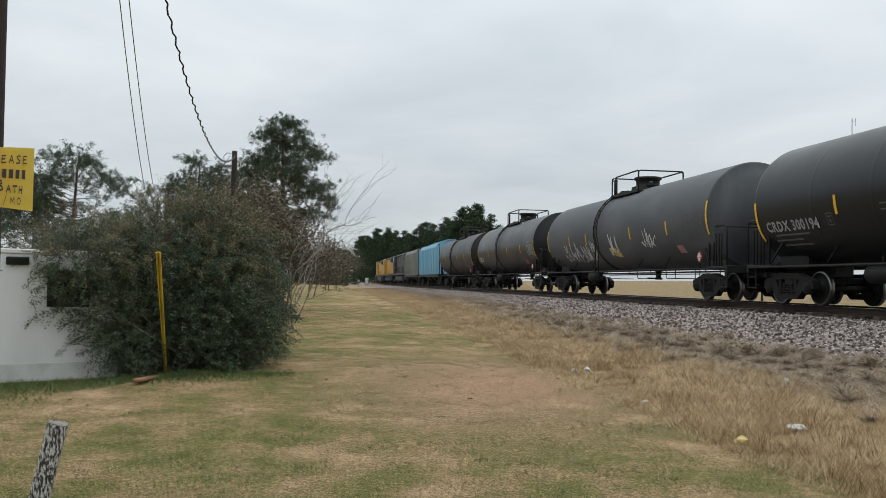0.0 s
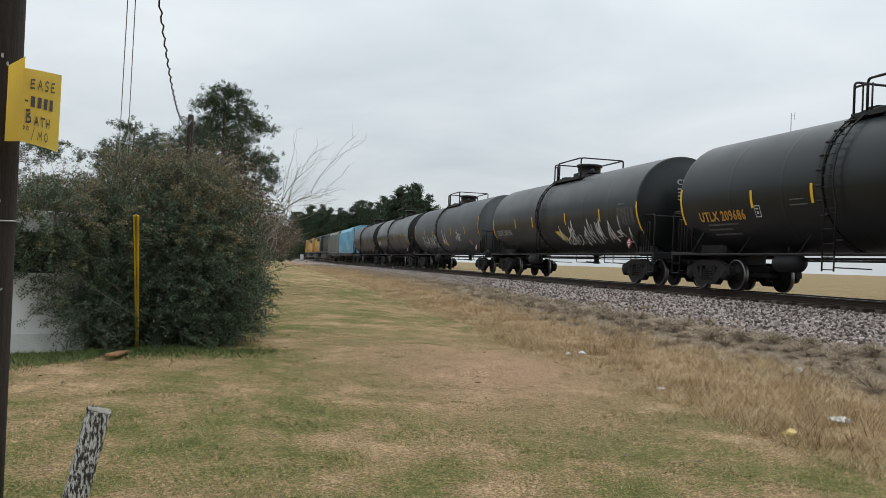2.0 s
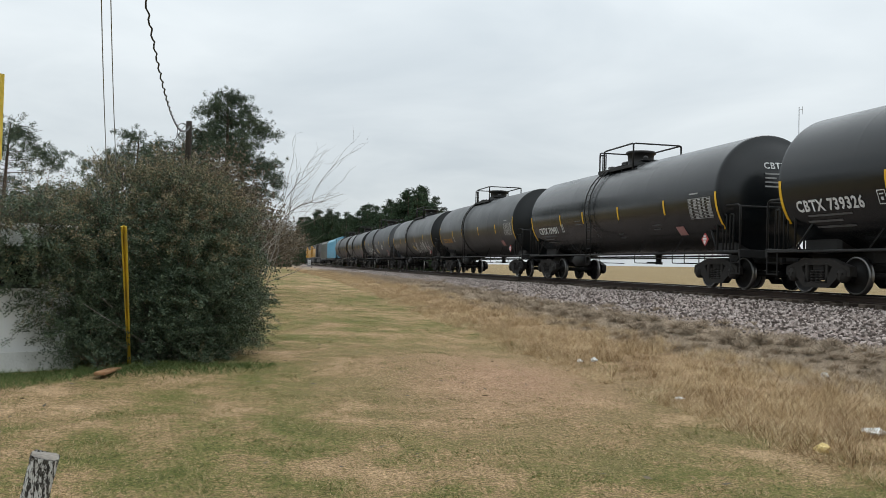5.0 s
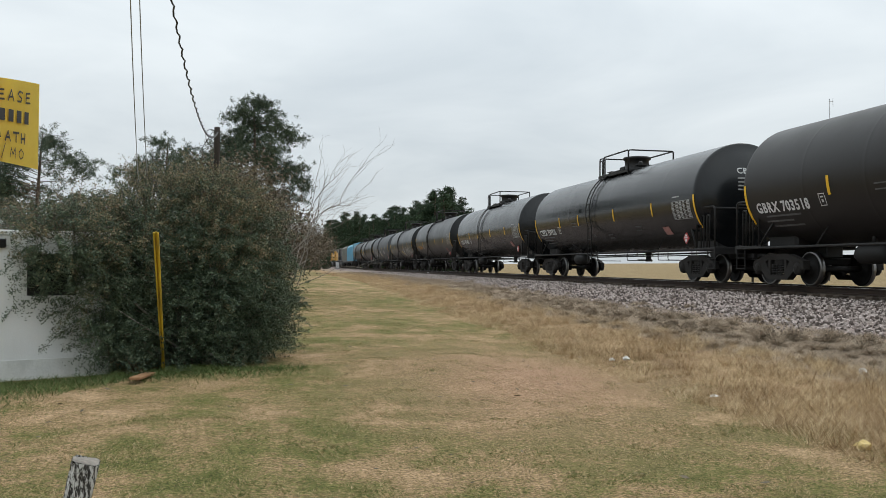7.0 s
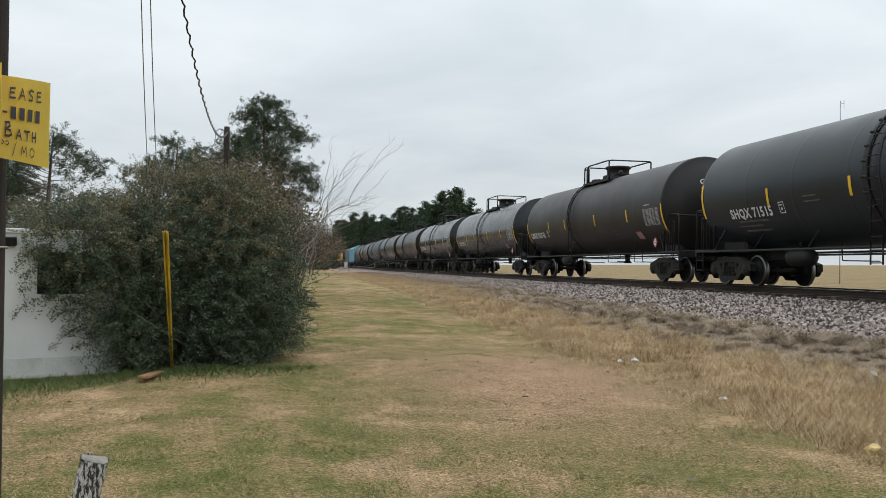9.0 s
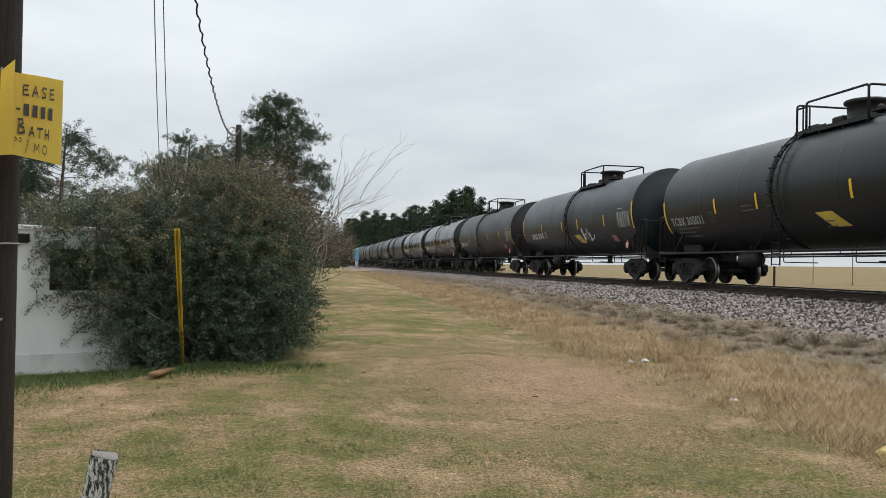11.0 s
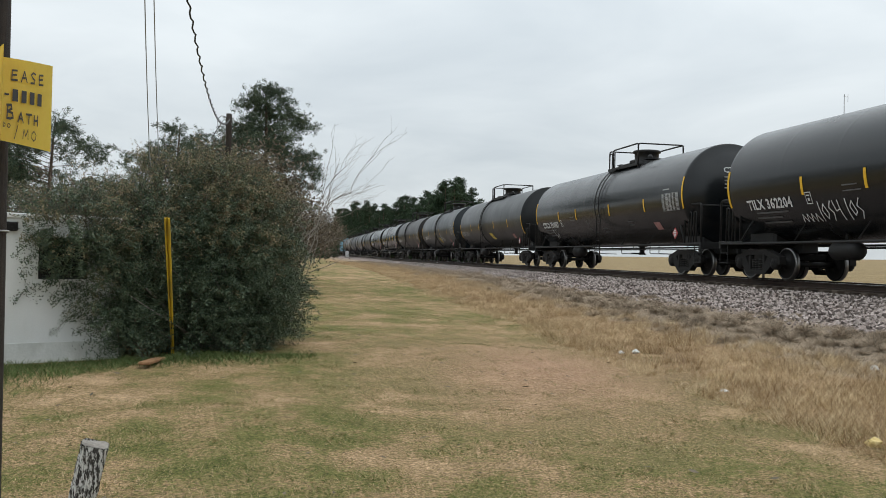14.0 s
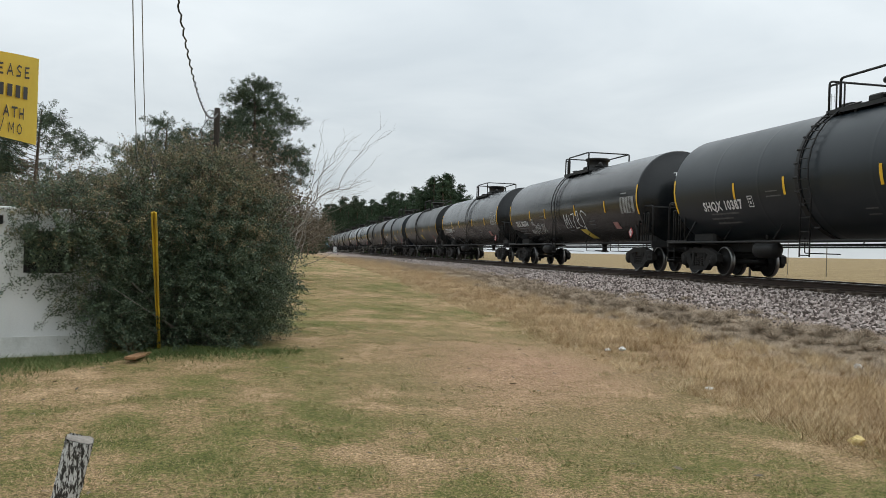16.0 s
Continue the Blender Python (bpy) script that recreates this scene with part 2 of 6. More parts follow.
M_BOARD = material("rotten_board", [(0.24, 0.12, 0.055), (0.40, 0.23, 0.12)], 0.9, 6, 50, 0.6, stretch=(1, 5, 5))
M_LITTER_Y = material("yellow_plastic", [(0.62, 0.45, 0.14), (0.74, 0.6, 0.3)], 0.6, 9, 50, 0.2)
M_ROAD = material("pale_asphalt", [(0.25, 0.25, 0.25), (0.36, 0.36, 0.355)], 0.9, 0.3, 10, 0.2)
M_BOX = material("cabinet_white", [(0.62, 0.63, 0.63), (0.74, 0.75, 0.75)], 0.6, 2, 20, 0.05)

# ---- plan ----
# The line runs past the viewer and bends gently right. s: metres along it, l: metres off it to the right.
TD, TH0, TH1, TS, ZR = 14.394, -0.20172, -0.1593, 79.4, 1.054


def heading(s):
    return TH1 - (TH1 - TH0) * math.exp(-s / TS) if s > 0 else TH0


LINE_S = np.arange(-400, 3200, 1.0)
LINE_H = np.array([heading(v + 0.5) for v in LINE_S])
LINE_X = np.concatenate([[0], np.cumsum(np.sin(LINE_H))])[:-1]
LINE_Y = np.concatenate([[0], np.cumsum(np.cos(LINE_H))])[:-1]
LINE_X = LINE_X - LINE_X[400] + TD * math.cos(TH0)
LINE_Y = LINE_Y - LINE_Y[400] - TD * math.sin(TH0)


def along(s, l=0.0, z=0.0):
    th = heading(s)
    return Vector((float(np.interp(s, LINE_S, LINE_X)) + l * math.cos(th), float(np.interp(s, LINE_S, LINE_Y)) - l * math.sin(th), z))


def offset(x, y):
    """Metres off the line to the right, and metres along it."""
    s = (x - TD * math.cos(TH0)) * math.sin(TH0) + (y + TD * math.sin(TH0)) * math.cos(TH0)
    for _ in range(4):
        p, th = along(s), heading(s)
        s += (x - p.x) * math.sin(th) + (y - p.y) * math.cos(th)
    p, th = along(s), heading(s)
    return (x - p.x) * math.cos(th) - (y - p.y) * math.sin(th), s


def smooth(a, b, v):
    u = min(1.0, max(0.0, (v - a) / (b - a)))
    return u * u * (3 - 2 * u)


def lawn_z(y):
    if y < 30:
        return max(-0.15, 0.0205 * y)
    return 0.615 + 0.17 * (1 - math.exp(-(y - 30) / 8.3))


PROFILE = ((-10.9, 0.0), (-10.3, 0.06), (-9.6, 0.16), (-8.8, 0.25), (-7.6, 0.35), (-6.6, 0.46), (-4.0, 0.70), (-2.6, 0.87), (-1.6, 0.90), (2.0, 0.90), (3.8, 0.45), (9.0, 0.15), (9000.0, 0.15))


def ground_z(x, y):
    l, s = offset(x, y)
    if l < -10.9:
        z = lawn_z(y)
        return z - 0.04 * smooth(-12.2, -10.9, l) * smooth(40, 20, y) * smooth(7, 12, y)
    if l > 9:
        return 0.23 + 0.0163 * (min(l, 500) - 9)
    base = 0.12 if l > 3.8 else lawn_z(y) - 0.04 * smooth(40, 20, y) * smooth(7, 12, y)
    top = ZR - 0.27
    for (a, u), (b, v) in zip(PROFILE, PROFILE[1:]):
        if a <= l <= b:
            f = (u + (v - u) * (l - a) / (b - a)) / 0.9
            return base + (top - base) * min(1.0, f)
    return base


# ---- mesh helpers ----
MESHES = {}


def part(name, bm, mat, parent=None, label="", m=None, smooth_it=False):
    """One mesh object from a bmesh, or from a mesh already made, under a thing or part."""
    if isinstance(bm, bmesh.types.BMesh):
        me = bpy.data.meshes.new(name)
        if smooth_it:
            for f in bm.faces:
                f.smooth = True
        bm.to_mesh(me)
        bm.free()
    else:
        me = bm
    if mat is not None and not me.materials:
        me.materials.append(mat)
    ob = new(name, me)
    if parent is not None:
        ob.parent = parent
    if m is not None:
        ob.matrix_basis = m
    if label:
        ob["label"] = label
    return ob


def mesh_of(key, make, mat):
    """Shared mesh for repeated parts, built once."""
    if key not in MESHES:
        bm = make()
        me = bpy.data.meshes.new(key)
        bm.to_mesh(me)
        bm.free()
        me.materials.append(mat)
        MESHES[key] = me
    return MESHES[key]


def thing(name, m, label, category, group="", kind=""):
    ob = new(name)
    ob.empty_display_size = 0.2
    ob.matrix_basis = m
    return tagged(ob, label, category, group, kind)


def box(bm, c, size, bevel=0.0, rot=None):
    r = bmesh.ops.create_cube(bm, size=1.0)
    vs = r["verts"]
    bmesh.ops.scale(bm, vec=size, verts=vs)
    if bevel:
        es = list({e for v in vs for e in v.link_edges})
        rb = bmesh.ops.bevel(bm, geom=es, offset=bevel, segments=1, affect="EDGES", profile=0.5)
        vs = list({v for f in rb["faces"] for v in f.verts} | {v for v in vs if v.is_valid})
    mat = Matrix.Translation(c) @ (rot if rot is not None else Matrix())
    bmesh.ops.transform(bm, matrix=mat, verts=vs)
    return bm


def tube(bm, pts, r, seg=8, r1=None, caps=True):
    """A round bar along points, tapering to r1."""
    pts = [Vector(p) for p in pts]
    rings, n = [], len(pts)
    ref = None
    for i, p in enumerate(pts):
        d = (pts[min(i + 1, n - 1)] - pts[max(i - 1, 0)]).normalized()
        if ref is None:
            ref = Vector((0, 0, 1)) if abs(d.z) < 0.9 else Vector((1, 0, 0))
        a = (ref - d * ref.dot(d)).normalized()
        ref = a
        b = d.cross(a)
        rr = r if r1 is None else r + (r1 - r) * i / (n - 1)
        rings.append([bm.verts.new(p + (a * math.cos(2 * math.pi * k / seg) + b * math.sin(2 * math.pi * k / seg)) * rr) for k in range(seg)])
    for u, v in zip(rings, rings[1:]):
        for k in range(seg):
            f = bm.faces.new((u[k], u[(k + 1) % seg], v[(k + 1) % seg], v[k]))
            f.smooth = seg > 5
    if caps:
        bm.faces.new(rings[0][::-1])
        bm.faces.new(rings[-1])
    return bm


def lathe(bm, prof, seg, axis="Z", c=(0, 0, 0), smooth_it=True):
    """Turn a profile of (radius, place along the axis)."""
    rings = []
    for r, h in prof:
        ring = []
        for k in range(seg):
            a = 2 * math.pi * k / seg
            p = (r * math.cos(a), r * math.sin(a), h)
            if axis == "X":
                p = (h, p[0], p[1])
            elif axis == "Y":
                p = (p[1], h, p[0])
            ring.append(bm.verts.new(Vector(p) + Vector(c)))
        rings.append(ring)
    for u, v in zip(rings, rings[1:]):
        for k in range(seg):
            f = bm.faces.new((u[k], u[(k + 1) % seg], v[(k + 1) % seg], v[k]))
            f.smooth = smooth_it
    bm.faces.new(rings[0][::-1])
    bm.faces.new(rings[-1])
    return bm


def fresh():
    return bmesh.new()


def arrays_mesh(name, verts, faces, mat, flat=True):
    me = bpy.data.meshes.new(name)
    me.from_pydata([tuple(v) for v in verts], [], faces)
    me.materials.append(mat)
    return me


def quads_mesh(name, V, mat):
    """Loose quads (n, 4, 3) as one mesh."""
    V = np.asarray(V, np.float32)
    n = len(V)
    me = bpy.data.meshes.new(name)
    me.vertices.add(4 * n)
    me.vertices.foreach_set("co", V.reshape(-1))
    me.loops.add(4 * n)
    me.loops.foreach_set("vertex_index", np.arange(4 * n, dtype=np.int32))
    me.polygons.add(n)
    me.polygons.foreach_set("loop_start", np.arange(0, 4 * n, 4, dtype=np.int32))
    me.update(calc_edges=True)
    me.materials.append(mat)
    return me


def tris_mesh(name, V, mat):
    V = np.asarray(V, np.float32)
    n = len(V)
    me = bpy.data.meshes.new(name)
    me.vertices.add(3 * n)
    me.vertices.foreach_set("co", V.reshape(-1))
    me.loops.add(3 * n)
    me.loops.foreach_set("vertex_index", np.arange(3 * n, dtype=np.int32))
    me.polygons.add(n)
    me.polygons.foreach_set("loop_start", np.arange(0, 3 * n, 3, dtype=np.int32))
    me.update(calc_edges=True)
    me.materials.append(mat)
    return me


def leaf_quads(rng, centres, length, width, up=0.0):
    """Randomly turned lozenge leaves at the centres."""
    n = len(centres)
    d = rng.normal(size=(n, 3))
    d[:, 2] = d[:, 2] * 0.8 + up
    d /= np.linalg.norm(d, axis=1)[:, None]
    e = np.cross(d, rng.normal(size=(n, 3)))
    e /= np.linalg.norm(e, axis=1)[:, None]
    L = (length * rng.uniform(0.6, 1.3, n))[:, None]
    W = (width * rng.uniform(0.6, 1.3, n))[:, None]
    return np.stack([centres - d * L / 2, centres + e * W / 2, centres + d * L / 2, centres - e * W / 2], 1)


def blades(rng, base, height, width, lean):
    """Single grass blades as thin triangles that stand on the base points."""
    n = len(base)
    a = rng.uniform(0, 2 * np.pi, n)
    side = np.stack([np.cos(a), np.sin(a), np.zeros(n)], 1) * (width * rng.uniform(0.6, 1.4, n))[:, None]
    b = rng.uniform(0, 2 * np.pi, n)
    h = height * rng.uniform(0.5, 1.4, n)
    tip = base + np.stack([np.cos(b) * lean * h, np.sin(b) * lean * h, h], 1) * rng.uniform(0.7, 1.1, (n, 1))
    return np.stack([base - side / 2, base + side / 2, tip], 1)

# ---- ground ----


def ground_material():
    m = bpy.data.materials.new("ground_cover")
    m.use_nodes = True
    nt = m.node_tree
    b = nt.nodes["Principled BSDF"]
    L = nt.links.new
    geo = nt.nodes.new("ShaderNodeNewGeometry")
    att = nt.nodes.new("ShaderNodeAttribute")
    att.attribute_name = "zone"

    def noise_node(scale, detail=5, rough=0.55):
        n = nt.nodes.new("ShaderNodeTexNoise")
        n.inputs["Scale"].default_value, n.inputs["Detail"].default_value, n.inputs["Roughness"].default_value = scale, detail, rough
        L(geo.outputs["Position"], n.inputs["Vector"])
        return n.outputs["Fac"]

    def ramp(v, stops):
        r = nt.nodes.new("ShaderNodeValToRGB")
        e = r.color_ramp.elements
        while len(e) < len(stops):
            e.new(0.5)
        for i, (p, c) in enumerate(stops):
            e[i].position, e[i].color = p, (*c, 1)
        L(v, r.inputs[0])
        return r.outputs[0]

    def math_node(op, a, c):
        n = nt.nodes.new("ShaderNodeMath")
        n.operation = op
        for i, v in enumerate((a, c)):
            if isinstance(v, (int, float)):
                n.inputs[i].default_value = v
            else:
                L(v, n.inputs[i])
        return n.outputs[0]

    def mix(f, a, c):
        n = nt.nodes.new("ShaderNodeMix")
        n.data_type = "RGBA"
        L(f, n.inputs["Factor"])
        L(a, n.inputs["A"])
        L(c, n.inputs["B"])
        return n.outputs["Result"]

    def step(v, lo, hi):
        n = nt.nodes.new("ShaderNodeMapRange")
        n.inputs["From Min"].default_value, n.inputs["From Max"].default_value = lo, hi
        L(v, n.inputs["Value"])
        return n.outputs[0]

    big, mid, fine = noise_node(0.33, 4), noise_node(1.7, 6, 0.62), noise_node(28, 5, 0.7)
    grain = noise_node(110, 3, 0.7)
    v = math_node("ADD", math_node("MULTIPLY", big, 0.2), math_node("MULTIPLY", mid, 0.34))
    v = math_node("ADD", v, math_node("ADD", math_node("MULTIPLY", fine, 0.29), math_node("MULTIPLY", grain, 0.17)))
    lawn = ramp(v, [(0.40, (0.085, 0.10, 0.025)), (0.475, (0.175, 0.165, 0.056)), (0.525, (0.32, 0.215, 0.115)), (0.59, (0.52, 0.36, 0.215))])
    coarse = noise_node(55, 3, 0.75)

    def speckle(c, lo, hi):
        n = nt.nodes.new("ShaderNodeVectorMath")
        n.operation = "SCALE"
        L(c, n.inputs[0])
        r = nt.nodes.new("ShaderNodeMapRange")
        r.inputs["From Min"].default_value, r.inputs["From Max"].default_value = 0.33, 0.67
        r.inputs["To Min"].default_value, r.inputs["To Max"].default_value = lo, hi
        L(coarse, r.inputs["Value"])
        L(r.outputs[0], n.inputs["Scale"])
        return n.outputs[0]
    # worn red earth where the path is bare
    d = nt.nodes.new("ShaderNodeVectorMath")
    d.operation = "DISTANCE"
    sc = nt.nodes.new("ShaderNodeMapping")
    sc.inputs["Scale"].default_value = (1.0, 0.55, 1.0)
    L(geo.outputs["Position"], sc.inputs[0])
    L(sc.outputs[0], d.inputs[0])
    d.inputs[1].default_value = (0.75, 5.55, 0.2)
    bare = step(math_node("ADD", d.outputs["Value"], math_node("MULTIPLY", mid, 3.2)), 4.1, 1.7)
    earth = ramp(fine, [(0.3, (0.25, 0.135, 0.08)), (0.5, (0.40, 0.245, 0.155)), (0.7, (0.54, 0.365, 0.25))])
    lawn = mix(math_node("MULTIPLY", bare, 0.9), lawn, earth)
    straw = ramp(math_node("ADD", math_node("MULTIPLY", mid, 0.5), math_node("MULTIPLY", fine, 0.5)), [(0.38, (0.17, 0.105, 0.058)), (0.50, (0.33, 0.22, 0.12)), (0.62, (0.50, 0.36, 0.205))])
    lawn, straw = speckle(lawn, 0.3, 1.7), speckle(straw, 0.4, 1.5)
    weed = speckle(ramp(mid, [(0.38, (0.19, 0.145, 0.102)), (0.62, (0.38, 0.295, 0.21))]), 0.5, 1.5)
    vor = nt.nodes.new("ShaderNodeTexVoronoi")
    vor.inputs["Scale"].default_value = 11.0
    L(geo.outputs["Position"], vor.inputs["Vector"])
    sep = nt.nodes.new("ShaderNodeSeparateColor")
    L(vor.outputs["Color"], sep.inputs[0])
    stone = ramp(sep.outputs[0], [(0.0, (0.11, 0.084, 0.072)), (0.5, (0.235, 0.187, 0.166)), (1.0, (0.40, 0.33, 0.295))])
    field = speckle(ramp(v, [(0.38, (0.16, 0.112, 0.052)), (0.5, (0.25, 0.18, 0.09)), (0.6, (0.36, 0.275, 0.15))]), 0.7, 1.3)
    wob = math_node("MULTIPLY", math_node("SUBTRACT", mid, 0.5), 2.4)
    z = math_node("ADD", att.outputs["Fac"], wob)
    col = mix(step(z, -10.9, -10.2), lawn, straw)
    col = mix(step(z, -9.0, -8.3), col, weed)
    col = mix(step(z, -6.6, -5.9), col, stone)
    col = mix(step(z, 3.6, 4.6), col, field)
    L(col, b.inputs["Base Color"])
    b.inputs["Roughness"].default_value = 0.95
    b.inputs["Specular IOR Level"].default_value = 0.15
    bp = nt.nodes.new("ShaderNodeBump")
    bp.inputs["Strength"].default_value, bp.inputs["Distance"].default_value = 0.8, 0.03
    L(math_node("ADD", fine, math_node("MULTIPLY", grain, 0.6)), bp.inputs["Height"])
    L(bp.outputs[0], b.inputs["Normal"])
    return m


def spread(lo, hi, fine_lo, fine_hi, step, grow=1.22):
    mid = list(np.arange(fine_lo, fine_hi + 1e-6, step))
    up, down, d, e = [], [], step, step
    while (up[-1] if up else fine_hi) < hi:
        d *= grow
        up.append((up[-1] if up else fine_hi) + d)
    while (down[-1] if down else fine_lo) > lo:
        e *= grow
        down.append((down[-1] if down else fine_lo) - e)
    return down[::-1] + mid + up


def build_ground():
    S = spread(-300, 2800, -16, 60, 0.6)
    Ls = spread(-1700, 1700, -22, 4, 0.3)
    verts, zone = [], []
    for s in S:
        for l in Ls:
            p = along(s, l)
            z = ground_z(p.x, p.y)
            near = max(0.0, 1 - abs(l + 12) / 60) * max(0.0, 1 - abs(s - 20) / 90)
            z += near * 0.05 * (noise.noise((p.x * 0.5, p.y * 0.5, 0)) + 0.5 * noise.noise((p.x * 1.7, p.y * 1.7, 3)))
            verts.append((p.x, p.y, z))
            zone.append(l)
    w = len(Ls)
    faces = [(i * w + j, i * w + j + 1, (i + 1) * w + j + 1, (i + 1) * w + j) for i in range(len(S) - 1) for j in range(w - 1)]
    me = arrays_mesh("ground", verts, faces, ground_material())
    a = me.attributes.new("zone", "FLOAT", "POINT")
    a.data.foreach_set("value", zone)
    me.polygons.foreach_set("use_smooth", [True] * len(me.polygons))
    ob = new("ground", me)
    return tagged(ob, "patchy brown and green mown grass with straw verge and gravel", "ground", kind="structure")


build_ground()


def gz(x, y):
    l, s = offset(x, y)
    near = max(0.0, 1 - abs(l + 12) / 60) * max(0.0, 1 - abs(s - 20) / 90)
    return ground_z(x, y) + near * 0.05 * (noise.noise((x * 0.5, y * 0.5, 0)) + 0.5 * noise.noise((x * 1.7, y * 1.7, 3)))


# ---- track ----


def sweep(name, section, mat, s0, s1, step, l0):
    """A bar of the section given, (across, up) points, laid along the line."""
    n = int((s1 - s0) / step)
    verts, faces, k = [], [], len(section)
    for i in range(n + 1):
        s = s0 + i * step
        for u, z in section:
            verts.append(along(s, l0 + u, z))
    for i in range(n):
        for j in range(k):
            faces.append((i * k + j, (i + 1) * k + j, (i + 1) * k + (j + 1) % k, i * k + (j + 1) % k))
    return arrays_mesh(name, verts, faces, mat)


def build_track():
    track = thing("railway_track", Matrix(), "rusty steel rails on dark wooden ties in grey ballast", "track", kind="structure")
    rail = [(-0.07, -0.17), (0.07, -0.17), (0.07, -0.15), (0.012, -0.13), (0.012, -0.05), (0.036, -0.035), (0.036, -0.004), (-0.036, -0.004), (-0.036, -0.035), (-0.012, -0.05), (-0.012, -0.13), (-0.07, -0.15)]
    head = [(-0.03, -0.006), (0.03, -0.006), (0.026, 0.0), (-0.026, 0.0)]
    for l0 in (-0.755, 0.755):
        r = part("rail", sweep("rail", [(u, ZR + z) for u, z in rail], M_RAIL, -120, 620, 2.0, l0), None, track)
        part("rail_head", sweep("rail_head", [(u, ZR + z) for u, z in head], M_RAILTOP, -120, 620, 2.0, l0), None, r, "polished steel running surface")

    def tie():
        return box(fresh(), (0, 0, 0), (2.6, 0.23, 0.18), 0.012)
    me = mesh_of("tie", tie, M_TIE)
    rng = random.Random(4)
    for i in range(290):
        s = -12 + i * 0.52
        p = along(s, rng.uniform(-0.05, 0.05), ZR - 0.262 + rng.uniform(-0.01, 0.012))
        part("tie", me, None, track, m=pose(p.x, p.y, p.z, 0, rng.uniform(-0.6, 0.6), -math.degrees(heading(s)) + rng.uniform(-1, 1)))
    return track


build_track()


def build_ballast():
    """Broken stones, one joined heap on the slope beside the rails."""
    rng = np.random.default_rng(5)
    n = 46000
    s = 4 + 86 * rng.uniform(0, 1, n) ** 1.7
    l = np.where(rng.uniform(0, 1, n) < 0.9, rng.uniform(-6.9, -0.9, n), rng.uniform(-0.6, 2.4, n))
    keep = (l > -6.2 + rng.normal(0, 0.45, n))
    s, l = s[keep], l[keep]
    n = len(s)
    octa = np.array([(1, 0, 0), (-1, 0, 0), (0, 1, 0), (0, -1, 0), (0, 0, 1), (0, 0, -1)], float)
    tri = [(0, 2, 4), (2, 1, 4), (1, 3, 4), (3, 0, 4), (2, 0, 5), (1, 2, 5), (3, 1, 5), (0, 3, 5)]
    size = rng.uniform(0.022, 0.050, n)
    V = np.empty((n, 6, 3))
    for i in range(n):
        p = along(s[i], l[i])
        a = rng.uniform(0, 6.28)
        tilt = rng.normal(0, 0.6)
        R = np.array(Euler((tilt, rng.normal(0, 0.6), a)).to_matrix())
        pts = octa * rng.uniform(0.55, 1.25, (6, 3)) + rng.normal(0, 0.12, (6, 3))
        V[i] = (pts * size[i]) @ R.T + np.array((p.x, p.y, gz(p.x, p.y) + size[i] * 0.3))
    faces = [(6 * i + a, 6 * i + b, 6 * i + c) for i in range(n) for a, b, c in tri]
    ob = new("ballast", arrays_mesh("ballast", V.reshape(-1, 3), faces, M_STONE))
    tagged(ob, "loose grey and pinkish crushed stone along the rails", "ballast", kind="stuff")


build_ballast()

# ---- train ----
TANK_R, TANK_Z = 1.70, 2.745


def rounded(pts, r, n=4):
    """A bent bar's path: corners rounded off."""
    pts = [Vector(p) for p in pts]
    out = [pts[0]]
    for a, b, c in zip(pts, pts[1:], pts[2:]):
        u, v = (a - b).normalized(), (c - b).normalized()
        p, q = b + u * r, b + v * r
        for i in range(n + 1):
            f = i / n
            out.append(p.lerp(b, f).lerp(b.lerp(q, f), f))
    out.append(pts[-1])
    return out


def on_tank(x, ang, out=0.004):
    """A point on the tank's near side: x along the car, ang degrees up from the horizontal."""
    a = radians(ang)
    return Vector((x, (TANK_R + out) * math.cos(a), TANK_Z + (TANK_R + out) * math.sin(a)))


def tank_ang(z):
    return math.degrees(math.asin(max(-1, min(1, (z - TANK_Z) / TANK_R))))


def patch(bm, x0, x1, z0, z1, out=0.004, slant=0.0, n=5):
    """A decal that follows the tank's side; x0 is towards the front of the car."""
    out = out + 0.006
    rows = []
    for i in range(n + 1):
        z = z0 + (z1 - z0) * i / n
        dx = slant * i / n
        rows.append((bm.verts.new(on_tank(x0 + dx, tank_ang(z), out)), bm.verts.new(on_tank(x1 + dx, tank_ang(z), out))))
    for (a, b), (c, d) in zip(rows, rows[1:]):
        bm.faces.new((a, b, d, c))
    return bm


def tank_text(text, size, x, z, mat, name="lettering", bold=0.0, spacing=1.0):
    """Lettering laid on the tank's near side, reading from the front of the car backwards."""
    key = "text_%s_%.2f_%.2f_%.2f" % (text, size, x, z)
    cu = bpy.data.curves.new(key, "FONT")
    cu.body, cu.size, cu.offset, cu.space_character = text, size, bold, spacing
    cu.resolution_u = 2
    ob = bpy.data.objects.new(key, cu)
    scene.collection.objects.link(ob)
    me = bpy.data.meshes.new_from_object(ob.evaluated_get(bpy.context.evaluated_depsgraph_get()))
    bpy.data.objects.remove(ob)
    for v in me.vertices:
        v.co = on_tank(x - v.co.x, tank_ang(z + v.co.y), 0.016)
    me.materials.append(mat)
    return me


def dish(y, z):
    """How far the end plate falls back from its centre at a place off the axis."""
    rs = ((TANK_R - 0.065) ** 2 + 0.49 ** 2) / 0.98
    return rs - math.sqrt(max(0.1, rs * rs - y * y - z * z))


